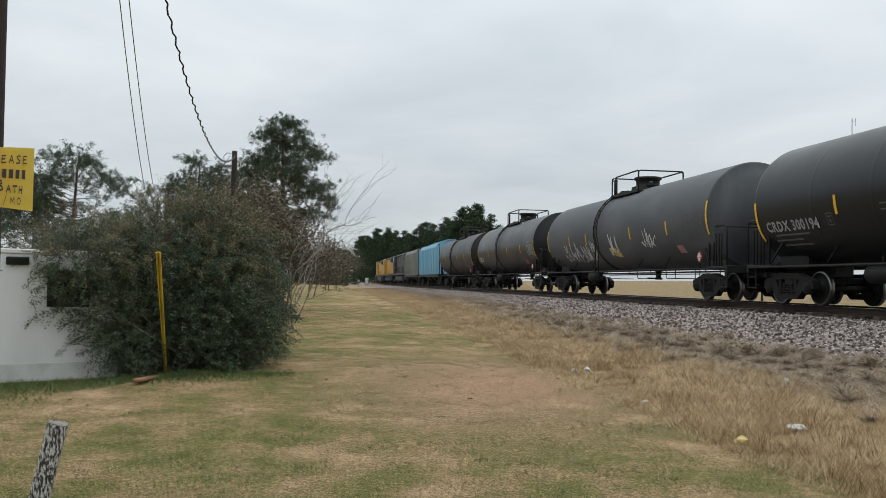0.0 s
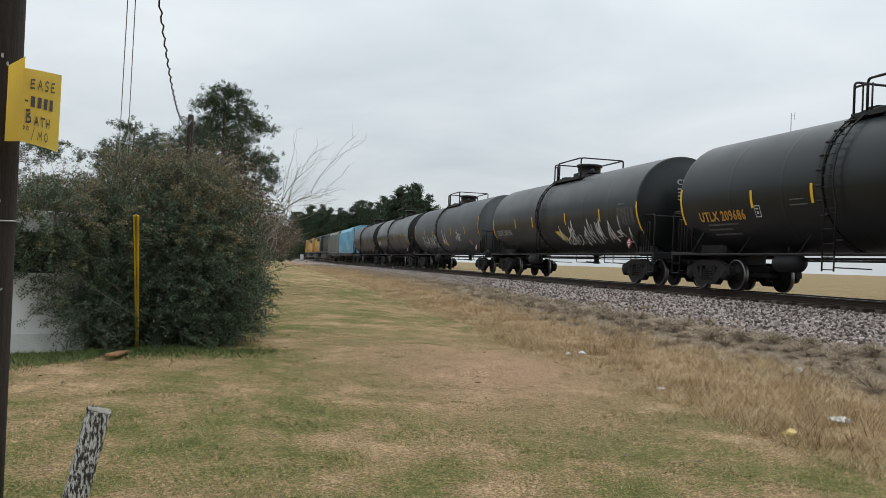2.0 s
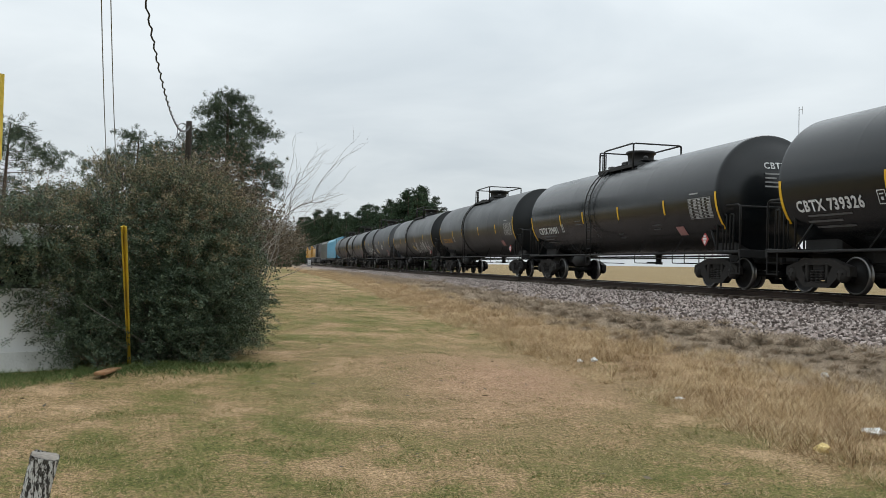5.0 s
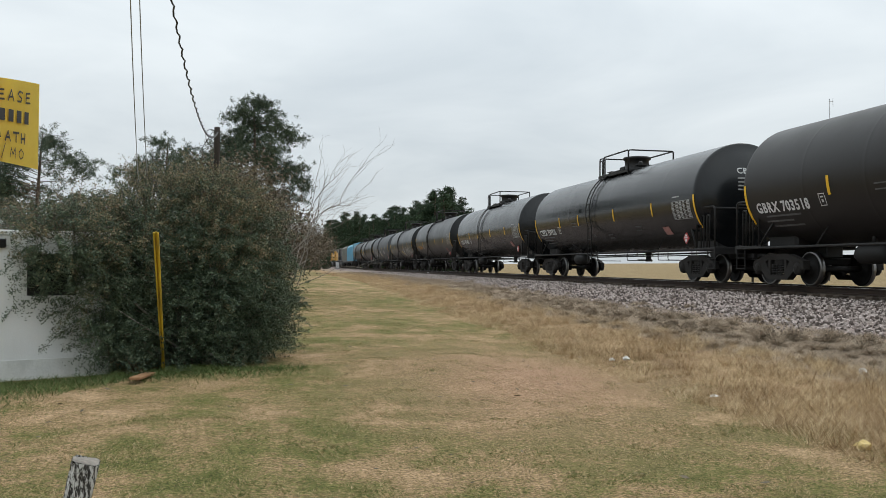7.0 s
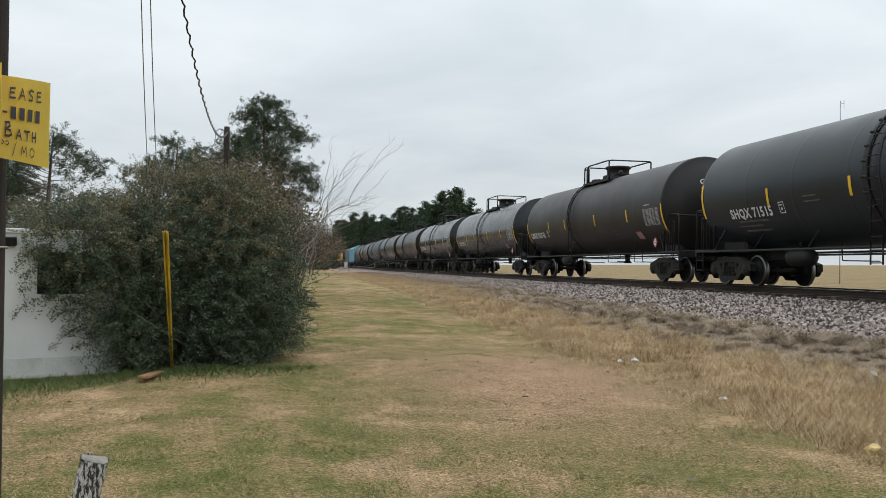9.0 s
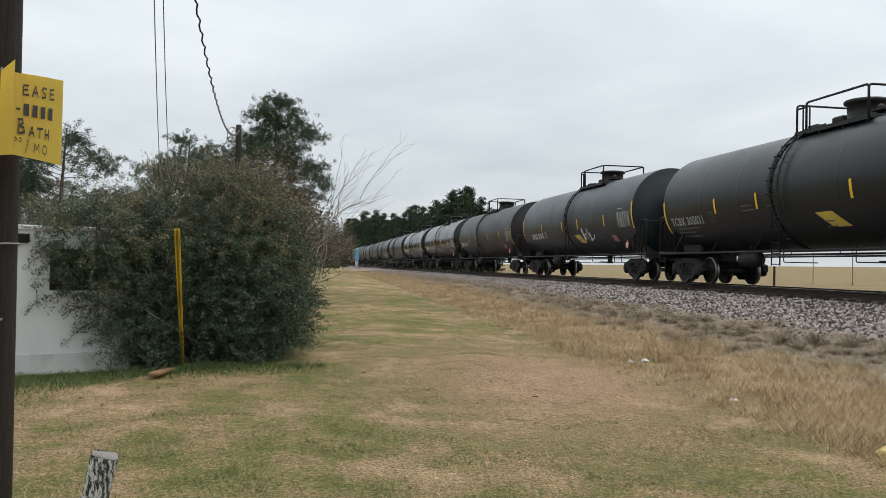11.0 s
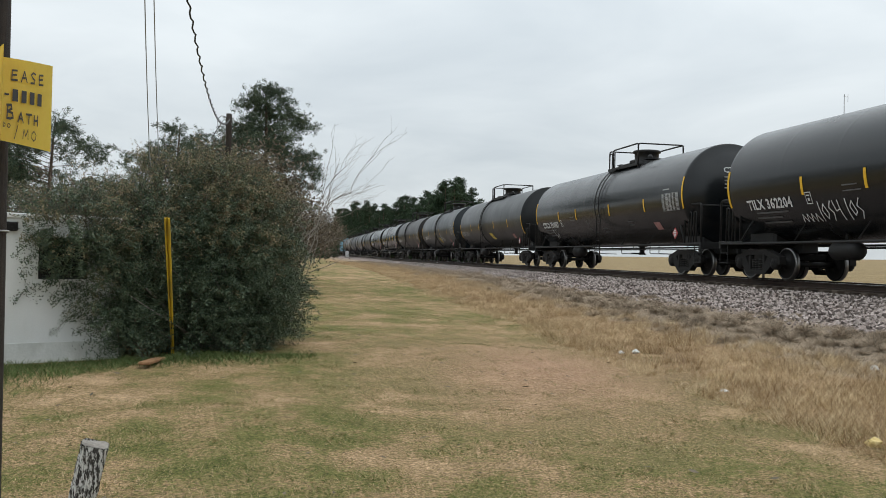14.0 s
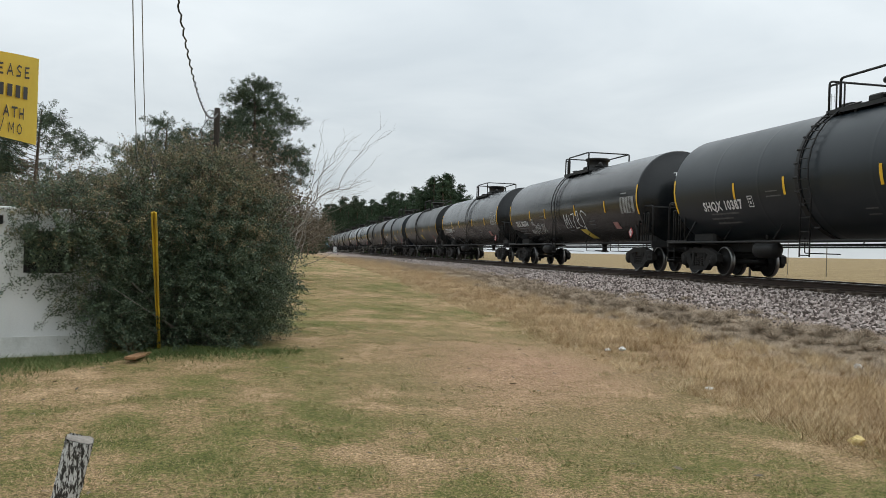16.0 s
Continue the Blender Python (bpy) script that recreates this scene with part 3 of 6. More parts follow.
def head_text(text, size, half, y, z, mat):
    """Lettering on the rear end plate."""
    cu = bpy.data.curves.new("head_" + text, "FONT")
    cu.body, cu.size, cu.offset, cu.space_character = text, size, 0.006, 1.1
    cu.resolution_u = 2
    ob = bpy.data.objects.new("head_" + text, cu)
    scene.collection.objects.link(ob)
    me = bpy.data.meshes.new_from_object(ob.evaluated_get(bpy.context.evaluated_depsgraph_get()))
    bpy.data.objects.remove(ob)
    for v in me.vertices:
        yy, zz = y - v.co.x, z + v.co.y
        v.co = (-half - 0.014 + dish(yy, zz - TANK_Z), yy, zz)
    me.materials.append(mat)
    return me


def strokes(bm, lines, x, z, size, w, out=0.02):
    """Hand-drawn spray lines; points (right, up) in letter heights."""
    for line in lines:
        fine = [line[0]]
        for (u0, v0), (u1, v1) in zip(line, line[1:]):
            fine += [(u0 + (u1 - u0) * k / 5, v0 + (v1 - v0) * k / 5) for k in range(1, 6)]
        pts = [on_tank(x - u * size, tank_ang(z + v * size), out) for u, v in fine]
        for a, b in zip(pts, pts[1:]):
            d = (b - a)
            if d.length < 1e-5:
                continue
            d.normalize()
            nrm = Vector((0, (a.y + b.y) / 2, (a.z + b.z) / 2 - TANK_Z)).normalized()
            e = d.cross(nrm) * w / 2
            bm.faces.new([bm.verts.new(p) for p in (a - e - d * w * 0.3, b - e + d * w * 0.3, b + e + d * w * 0.3, a + e - d * w * 0.3)])
    return bm


def scrawl(seed, width, n=9):
    rng = random.Random(seed)
    out, u = [], 0.0
    for i in range(n):
        u = width * i / n
        line = []
        x, y = u, rng.uniform(0, 0.3)
        for j in range(rng.randint(4, 7)):
            line.append((x, y))
            x += rng.uniform(-0.25, 0.4)
            y = rng.uniform(0.0, 1.15) if j % 2 else rng.uniform(-0.1, 0.5)
        out.append(line)
    return out


def truck_sideframe():
    """Cast side frame: arched top chord, window over the springs, jaws and bearing ends."""
    bm = fresh()

    def slab(prof, y0, y1):
        a = [bm.verts.new((x, y0, z)) for x, z in prof]
        b = [bm.verts.new((x, y1, z)) for x, z in prof]
        bm.faces.new(a[::-1])
        bm.faces.new(b)
        for i in range(len(prof)):
            j = (i + 1) % len(prof)
            bm.faces.new((a[i], a[j], b[j], b[i]))
    slab([(-1.16, 0.44), (-1.14, 0.66), (-0.86, 0.74), (-0.45, 0.86), (0.45, 0.86), (0.86, 0.74), (1.14, 0.66), (1.16, 0.44), (1.06, 0.44), (1.04, 0.58), (0.76, 0.58), (0.42, 0.70), (-0.42, 0.70), (-0.76, 0.58), (-1.04, 0.58), (-1.06, 0.44)], 1.0, 1.19)
    slab([(-0.78, 0.60), (-0.56, 0.66), (-0.30, 0.28), (0.30, 0.28), (0.56, 0.66), (0.78, 0.60), (0.74, 0.40), (0.44, 0.16), (-0.44, 0.16), (-0.74, 0.40)], 1.0, 1.2)
    for x in (-0.36, 0.36):
        box(bm, (x, 1.1, 0.5), (0.12, 0.2, 0.5), 0.02)
    for x in (-0.9, 0.9):
        box(bm, (x, 1.1, 0.53), (0.34, 0.2, 0.14), 0.03)
        lathe(bm, [(0.17, 1.06), (0.17, 1.2), (0.14, 1.23), (0.08, 1.25), (0.05, 1.27)], 12, "Y", (x, 0, 0.46))
        for k in range(3):
            c = 2 * math.pi * k / 3 + 0.5
            box(bm, (x + 0.09 * math.cos(c), 1.25, 0.46 + 0.09 * math.sin(c)), (0.035, 0.03, 0.035))
    return bm


def truck_springs():
    bm = fresh()
    for x in (-0.17, 0.0, 0.17):
        for k in range(5):
            lathe(bm, [(0.075, 0.27 + k * 0.065), (0.085, 0.295 + k * 0.065), (0.075, 0.32 + k * 0.065)], 8, "Z", (x, 1.13, 0))
    return bm


def truck_bolster():
    bm = box(fresh(), (0, 0, 0.66), (0.42, 2.3, 0.2), 0.03)
    return box(bm, (0, 0, 0.8), (0.5, 0.7, 0.14), 0.03)


def wheelset_mesh():
    bm = fresh()
    tube(bm, [(0, -0.95, 0), (0, 0.95, 0)], 0.08, 10)
    for sgn in (-1, 1):
        y = 0.755 * sgn
        prof = [(0.09, y - 0.09), (0.14, y - 0.09), (0.16, y - 0.03), (0.37, y - 0.02), (0.40, y - 0.07), (0.452, y - 0.068), (0.456, y + 0.06), (0.41, y + 0.07), (0.38, y + 0.03), (0.16, y + 0.02), (0.14, y + 0.1), (0.09, y + 0.1)]
        if sgn < 0:
            prof = [(r, 2 * y - h) for r, h in prof][::-1]
        lathe(bm, prof, 22, "Y")
    for f in bm.faces:
        if min(math.hypot(v.co.x, v.co.z) for v in f.verts) > 0.405 and len(f.verts) == 4:
            f.material_index = 1
    return bm


SPIN = []


def add_truck(car, x):
    tr = part("truck", mesh_of("truck_bolster", truck_bolster, M_TRUCK), None, car, m=pose(x, 0, 0))
    fr = mesh_of("truck_sideframe", truck_sideframe, M_TRUCK)
    sp = mesh_of("truck_springs", truck_springs, M_TRUCK)
    for a in (0, 180):
        part("sideframe", fr, None, tr, "dusty cast steel side frame", pose(0, 0, 0, 0, 0, a))
        tagged(part("spring_nest", sp, None, tr, "", pose(0, 0, 0, 0, 0, a)), kind="stuff")
    ws = mesh_of("wheelset", wheelset_mesh, M_WHEEL)
    for dx in (-0.9, 0.9):
        w = part("wheelset", ws, None, tr, "", pose(dx, 0, 0.4585))
        if len(w.data.materials) == 1:
            w.data.materials.append(M_TREAD)
        SPIN.append(w)


def tank_shell(half):
    """Cylinder with weld rings; each end turns in over a tight knuckle into a shallow dish."""
    bm = fresh()
    d, k = 0.55, 0.13
    rs = ((TANK_R - k * 0.5) ** 2 + (d - 0.06) ** 2) / (2 * (d - 0.06))
    prof = []
    for i in range(7):
        r = max(0.02, (TANK_R - k * 0.55) * i / 6)
        prof.append((r, -half + rs - math.sqrt(rs * rs - r * r)))
    for a in (50, 70, 90):
        prof.append((TANK_R - k * (1 - math.sin(radians(a))), -half + d - k * math.cos(radians(a)) * 0.75))
    n = len(prof)
    for f in (0.14, 0.28, 0.42, 0.56, 0.7, 0.84):
        c = -half + d + (2 * half - 2 * d) * f
        prof += [(TANK_R, c - 0.12), (TANK_R, c - 0.025), (TANK_R + 0.0004, c - 0.02), (TANK_R + 0.0004, c + 0.02), (TANK_R, c + 0.025), (TANK_R, c + 0.12)]
    prof.insert(n, (TANK_R, -half + d + 0.06))
    prof.append((TANK_R, half - d - 0.06))
    prof += [(r, -h) for r, h in prof[:n][::-1]]
    lathe(bm, prof, 72, "X", (0, 0, TANK_Z))
    return bm


def belt_band():
    """Wide strap over the shell beside the ladder, with a row of bolts on each edge."""
    bm = fresh()
    for x0, x1 in ((1.50, 1.70),):
        rows = []
        for i in range(21):
            a = 86 - i * 8.2
            rows.append([bm.verts.new(on_tank(x, a, o)) for x, o in ((x0, 0.0), (x0, 0.028), (x1, 0.028), (x1, 0.0))])
        for u, v in zip(rows, rows[1:]):
            for j in range(3):
                bm.faces.new((u[j], u[j + 1], v[j + 1], v[j]))
    for i in range(12):
        a = 80 - i * 12
        c = on_tank(1.62, a, 0.035)
        box(bm, c, (0.24, 0.05, 0.05), 0.01)
    return bm


def top_platform():
    bm = fresh()
    for y in (-0.78, 0.78):
        box(bm, (0, y, 4.27), (3.0, 0.42, 0.04))
        box(bm, (0, y * 1.27, 4.27), (3.0, 0.04, 0.11))
    for x in (-1.3, 1.3):
        box(bm, (x, 0, 4.5), (0.42, 1.2, 0.04))
    for x in (-1.4, -0.5, 0.5, 1.4):
        for y in (-0.9, 0.9):
            box(bm, (x, y, 4.18), (0.08, 0.08, 0.2))
    return bm


def top_railing():
    bm = fresh()
    z0, z1 = 4.18, 5.08
    for y in (-0.95, 0.95):
        tube(bm, rounded([(1.05, y, z0), (1.05, y, z1), (-1.48, y, z1), (-1.48, y, z0)], 0.1), 0.032, 6)
        tube(bm, rounded([(1.48, y, z0), (1.48, y, z1 - 0.12), (1.05, y, z1 - 0.12)], 0.08), 0.028, 6)
    for x in (1.48, -1.48):
        tube(bm, rounded([(x, -0.95, z0), (x, -0.95, z1), (x, 0.95, z1), (x, 0.95, z0)], 0.1), 0.03, 6)
    for x in (1.2, 0.9):
        tube(bm, [(x, 0.95, z0), (x, 0.95, z1 - 0.12)], 0.022, 6)
    return bm


def manway():
    bm = fresh()
    lathe(bm, [(0.52, 4.36), (0.52, 4.46), (0.47, 4.48), (0.49, 4.84), (0.56, 4.87), (0.57, 4.93), (0.53, 4.97), (0.1, 4.99)], 22, "Z", (-0.15, 0, 0))
    box(bm, (0.62, 0.1, 4.58), (0.5, 0.45, 0.18), 0.04)
    lathe(bm, [(0.1, 4.5), (0.1, 4.66), (0.05, 4.72)], 10, "Z", (-0.95, 0.2, 0))
    return bm


def side_ladder(sgn=1):
    bm = fresh()
    angs = [78, 66, 54, 42, 30, 18, 6, -6, -20]
    for x in (1.02, 1.42):
        pts = [on_tank(x, a, 0.12) for a in angs]
        pts.append(Vector((x, pts[-1].y, 1.0)))
        tube(bm, pts, 0.022, 6)
    for i in range(13):
        a = 74 - i * 8
        tube(bm, [on_tank(1.02, a, 0.12), on_tank(1.42, a, 0.12)], 0.014, 5)
    for z in (0.66, 0.95, 1.25, 1.6, 1.95):
        y = on_tank(1.02, -20, 0.12).y
        tube(bm, [(1.02, y, z), (1.42, y, z)], 0.014, 5)
    for x in (1.02, 1.42):
        tube(bm, [(x, on_tank(1.02, -20, 0.12).y, 1.0), (x, on_tank(1.02, -20, 0.12).y, 0.62)], 0.02, 6)
    return bm


def end_frame(L):
    """End deck with hand rails at the front of the car; mirrored for the back."""
    h = L / 2
    bm = fresh()
    box(bm, (h - 1.25, 0, 1.06), (1.3, 2.9, 0.06), 0.01)
    box(bm, (h - 0.62, 0, 1.0), (0.09, 2.9, 0.22), 0.01)
    for y in (-1.42, 1.42):
        tube(bm, rounded([(h - 0.62, y, 1.05), (h - 0.62, y, 2.35), (h - 1.75, y, 2.35), (h - 1.75, y, 1.0)], 0.14), 0.03, 6)
        for dx in (-0.95, -1.3):
            tube(bm, rounded([(h + dx, y, 1.05), (h + dx, y, 2.1), (h + dx - 0.16, y, 2.1), (h + dx - 0.16, y, 1.05)], 0.05), 0.022, 6)
        for z in (0.45, 0.75):
            tube(bm, [(h - 0.62, y, z), (h - 1.05, y, z)], 0.016, 5)
        for dx in (-0.62, -1.05):
            tube(bm, [(h + dx, y, 0.42), (h + dx, y, 1.0)], 0.018, 5)
        tube(bm, [(h - 1.75, y, 1.05), (h - 2.3, y * 0.92, 1.75)], 0.03, 6)
    tube(bm, [(h - 0.62, -1.42, 2.3), (h - 0.62, 1.42, 2.3)], 0.025, 6)
    return bm


def stub_sill(L):
    h = L / 2
    bm = fresh()
    box(bm, (h - 1.75, 0, 0.93), (2.6, 0.5, 0.36), 0.03)
    box(bm, (h - 2.1, 0, 1.2), (1.3, 1.9, 0.4), 0.08)
    for y in (-0.75, 0.75):
        box(bm, (h - 2.1, y, 1.45), (0.5, 0.12, 0.7), 0.03)
    box(bm, (h - 0.22, 0, 0.88), (0.55, 0.22, 0.22), 0.05)
    box(bm, (h - 0.04, 0.05, 0.88), (0.2, 0.32, 0.28), 0.07)
    return bm


def side_bar(L):
    h = L / 2
    bm = fresh()
    for y in (-1.42, 1.42):
        tube(bm, [(h - 0.65, y, 1.03), (-h + 0.65, y, 1.03)], 0.035, 6)
        for x in (-5.2, -2.7, 2.7, 5.2):
            tube(bm, [(x + 0.2, y, 1.0), (x - 0.15, y * 0.92, 1.5)], 0.018, 5)
    return bm


def under_gear():
    bm = fresh()
    lathe(bm, [(0.25, 1.4), (0.25, 1.15), (0.3, 1.13), (0.3, 1.06), (0.12, 1.02), (0.1, 0.8), (0.14, 0.78), (0.14, 0.7)], 14, "Z", (-1.3, 0, 0))
    box(bm, (-1.3, 0.2, 0.75), (0.1, 0.5, 0.06))
    box(bm, (-1.3, 0, 1.27), (2.4, 0.9, 0.2), 0.08)
    for y, z, a, c in ((0.6, 0.9, 4.6, -3.0), (-0.5, 0.92, 5.4, -5.4)):
        tube(bm, [(a, y, z), (c, y, z)], 0.02, 5)
    for x in (-4.2, -3.4, -0.6, 2.6):
        tube(bm, rounded([(x, 0.6, 1.3), (x, 0.6, 0.74), (x, -0.5, 0.74)], 0.05), 0.016, 5)
    return bm


def air_reservoir():
    bm = fresh()
    lathe(bm, [(0.05, -0.55), (0.18, -0.5), (0.24, -0.4), (0.24, 0.4), (0.18, 0.5), (0.05, 0.55)], 14, "X", (4.1, 0.75, 0.82))
    tube(bm, [(4.1, 0.75, 1.05), (4.1, 0.75, 1.4)], 0.05, 6)
    return bm


def brake_wheel(L):
    bm = fresh()
    pts = [(0, 0.28 * math.cos(2 * math.pi * i / 20), 0.28 * math.sin(2 * math.pi * i / 20)) for i in range(21)]
    c = Vector((-L / 2 + 0.72, -0.7, 2.0))
    tube(bm, [Vector(p) + c for p in pts], 0.02, 6)
    for i in range(5):
        a = 2 * math.pi * i / 5
        tube(bm, [c, c + Vector((0, 0.28 * math.cos(a), 0.28 * math.sin(a)))], 0.012, 5)
    box(bm, c + Vector((0.06, 0, -0.1)), (0.1, 0.3, 0.5), 0.03)
    tube(bm, [c + Vector((0.06, 0, -0.3)), c + Vector((0.06, 0, -0.95))], 0.03, 6)
    return bm


MIZER = [[(0, 0), (0.12, 1), (0.4, 0.25), (0.75, 1.05), (0.85, 0.1)], [(1.2, 0.9), (1.32, 0.05)], [(1.6, 0.95), (2.2, 1.0), (1.75, 0.0), (2.5, 0.05)],
         [(2.55, 0.45), (3.0, 0.6), (3.0, 1.1), (2.75, 1.15), (2.6, 0.7), (2.75, 0.2), (3.1, 0.1)], [(3.3, 0.1), (3.6, -0.1), (3.75, 0.5), (3.5, 0.95), (3.8, 1.15), (4.3, 0.95), (4.5, 0.8)]]
WAVE = [[(i * 0.22, 0.45 * (i % 2)) for i in range(9)], [(2.0, 0), (2.15, 1.1)], [(2.45, 0.1), (2.3, 0.6), (2.6, 0.95), (2.75, 0.4), (2.45, 0.1)], [(3.3, 1.1), (3.0, 0.7), (3.25, 0.4), (2.95, 0.0)],
        [(3.5, 1.1), (3.55, 0.5), (3.9, 0.6)], [(3.95, 1.1), (3.9, 0.0)], [(4.5, 0), (4.65, 1.15)], [(4.95, 0.2), (4.85, 0.7), (5.15, 1.0), (5.25, 0.4), (4.95, 0.2)], [(5.8, 1.1), (5.45, 0.7), (5.75, 0.4), (5.4, 0.0)]]


def tank_car(mat, L, mark, mark_mat, label, graffiti=None, decal=True, white_bars=True, bold=0.012, text_in=0.8, shift=0.0, third=7.45, size=0.42, patch_at=10.45, patch_z=1.62, drop=0.3):
    car = thing("tank_car", Matrix(), label, "tank car", "cars of the freight train")
    half = L / 2 - 0.92
    part("tank", mesh_of("tank_%s_%.2f" % (mat.name, half), lambda: tank_shell(half), mat), None, car)
    part("top_platform", mesh_of("top_platform", top_platform, M_STEEL), None, car, "black steel grating platform", pose(shift, 0, 0))
    part("top_railing", mesh_of("top_railing", top_railing, M_STEEL), None, car, "bent black steel tube railing", pose(shift, 0, 0))
    part("manway", mesh_of("manway", manway, M_STEEL), None, car, "black round valve housing", pose(shift, 0, 0))
    for a in (0, 180):
        part("ladder", mesh_of("side_ladder", side_ladder, M_STEEL), None, car, "", pose(shift - (0.55 if mat is M_TANK_GLOSS else 0.0), 0, 0, 0, 0, a))
        if mat is not M_TANK_GLOSS:
            part("belt_band", mesh_of("belt_band", belt_band, M_STEEL), None, car, "bolted black strap round the shell", pose(shift, 0, 0, 0, 0, a))
        part("end_deck", mesh_of("end_frame_%.2f" % L, lambda: end_frame(L), M_STEEL), None, car, "black end platform with hand rails", pose(0, 0, 0, 0, 0, a))
        part("draft_sill", mesh_of("stub_sill_%.2f" % L, lambda: stub_sill(L), M_STEEL), None, car, "", pose(0, 0, 0, 0, 0, a))
    part("side_rail", mesh_of("side_bar_%.2f" % L, lambda: side_bar(L), M_STEEL), None, car)
    part("outlet_gear", mesh_of("under_gear", under_gear, M_STEEL), None, car)
    part("air_reservoir", mesh_of("air_reservoir", air_reservoir, M_STEEL), None, car)
    part("brake_wheel", mesh_of("brake_wheel_%.2f" % L, lambda: brake_wheel(L), M_STEEL), None, car)
    e = L / 2
    for x, z0, z1 in ((e - 1.5, 2.1 - drop, 3.15 - drop), (e - 5.05, 2.24, 2.7), (e - third, 2.24, 2.7), (-e + 7.9, 2.24, 2.7), (-e + 4.5, 2.24, 2.7), (-e + 0.95 + 0.5, 2.1 - drop, 3.15 - drop)):
        part("reflective_stripe", mesh_of("stripe_%.2f_%.2f_%.2f_%.2f" % (x, z0, e, z1), lambda: patch(fresh(), x + 0.05, x - 0.05, z0, z1, 0.004, 0.0, 6), M_STRIPE), None, car, "yellow reflective stripe")
    if mark:
        part("lettering", tank_text(mark, size, e - 1.5 - text_in, 1.98, mark_mat, bold=bold, spacing=1.1), None, car)
    if mark:
        part("end_lettering", head_text(mark[:4], 0.26, half, 0.45, 3.42, mark_mat), None, car)
        eb = fresh()
        for i, w in enumerate((0.5, 0.36, 0.62, 0.44)):
            box(eb, (-half - 0.004 + dish(0.3, 3.2 - TANK_Z - 0.12 * i), 0.45 - w / 2, 3.27 - 0.12 * i), (0.012, w, 0.045))
        tagged(part("end_stencil", eb, mark_mat if mark_mat is not M_WHITE else M_DIM2, car, "rows of small stencilled writing"), kind="stuff")
    small = fresh()
    for i, (u, w) in enumerate(((0.3, 1.5), (0.2, 1.2), (0.4, 1.3))):
        patch(small, e - 1.5 - text_in - u, e - 1.5 - text_in - u - w, 1.85 - 0.13 * i, 1.895 - 0.13 * i, 0.005, 0, 1)
    for x, z, w in ((6.6, 2.35, 0.9), (6.6, 2.22, 1.1), (10.2, 1.75, 0.7), (10.2, 1.62, 0.7), (13.0, 1.95, 1.0), (13.0, 1.82, 0.8)):
        patch(small, e - x, e - x - w * 0.6, z, z + 0.03, 0.005, 0, 1)
    tagged(part("stencil_writing", small, M_DIM, car, "faded rows of small stencilled writing"), kind="stuff")
    bd = fresh()
    x0 = e - 1.5 - text_in - (0.66 * size * len(mark) + 0.1)
    for a, b, c, d in ((x0, x0 - 0.24, 2.0, 2.02), (x0, x0 - 0.24, 2.28, 2.3), (x0, x0 - 0.02, 2.0, 2.3), (x0 - 0.22, x0 - 0.24, 2.0, 2.3), (x0 - 0.09, x0 - 0.16, 2.08, 2.15), (x0 - 0.06, x0 - 0.18, 2.2, 2.23)):
        patch(bd, a, b, c, d, 0.005, 0, 1)
    part("box_mark", bd, M_WHITE if white_bars else M_DIM, car)
    tb = fresh()
    for i in range(8):
        z = 2.16 + 0.082 * i - drop * 0.3
        patch(tb, -e + 2.98, -e + 1.72, z, z + 0.014, 0.005, 0, 1)
        for j in range(5):
            w = 0.12 + 0.07 * ((i * 3 + j * 5) % 3) / 2
            if i < 7:
                patch(tb, -e + 2.93 - j * 0.25, -e + 2.93 - j * 0.25 - w, z + 0.03, z + 0.066, 0.005, 0, 1)
    for x in (2.98, 2.35, 1.735):
        patch(tb, -e + x, -e + x - 0.015, 2.16 - drop * 0.3, 2.75 - drop * 0.3, 0.005, 0, 3)
    patch(tb, -e + 2.9, -e + 2.4, 2.87 - drop * 0.3, 2.91 - drop * 0.3, 0.005, 0, 1)
    tagged(part("data_panel", tb, M_DIM if not white_bars else M_WHITE_DIM, car, "white stencilled test data table"), kind="stuff")
    pk = fresh()
    patch(pk, -e + 4.1, -e + 3.62, 1.60, 1.86, 0.005, 0.0, 2)
    part("warning_decal", pk, M_PINK, car, "faded pink warning panel")
    pl = fresh()
    c = Vector((-e + 2.3, 1.5, 1.42))
    r = 0.19
    for rr, dy in ((r, 0.0),):
        v = [pl.verts.new(c + Vector(d)) for d in ((rr, 0, 0), (0, 0, rr), (-rr, 0, 0), (0, 0, -rr))]
        pl.faces.new(v)
        w = [pl.verts.new(c + Vector(d) + Vector((0, -0.02, 0))) for d in ((rr, 0, 0), (0, 0, rr), (-rr, 0, 0), (0, 0, -rr))]
        pl.faces.new(w[::-1])
    ph = part("placard", pl, M_RED, car, "red diamond placard with white centre")
    pw = fresh()
    for dz, ww in ((0.02, 0.21), (0.09, 0.12), (-0.06, 0.15), (-0.11, 0.07)):
        box(pw, c + Vector((0, 0.006, dz)), (ww, 0.006, 0.055))
    part("placard_print", pw, M_WHITE, ph)
    ps = fresh()
    tube(ps, [c + Vector((0, -0.02, -0.2)), (c.x, 1.42, 1.0)], 0.015, 5)
    part("placard_bracket", ps, M_STEEL, car)
    if decal:
        dc = fresh()
        patch(dc, e - patch_at, e - patch_at - 0.7, patch_z, patch_z + 0.38, 0.005, 0.45, 4)
        part("yellow_decal", dc, M_DECAL, car, "slanted yellow paint patch")
    if graffiti:
        gb = fresh()
        for lines, x, z, size, w in graffiti:
            strokes(gb, lines, x, z, size, w)
        tagged(part("graffiti", gb, M_WHITE, car, "white sprayed graffiti scrawl"), kind="stuff")
    for x in (e - 2.25, -e + 2.25):
        add_truck(car, x)
    return car


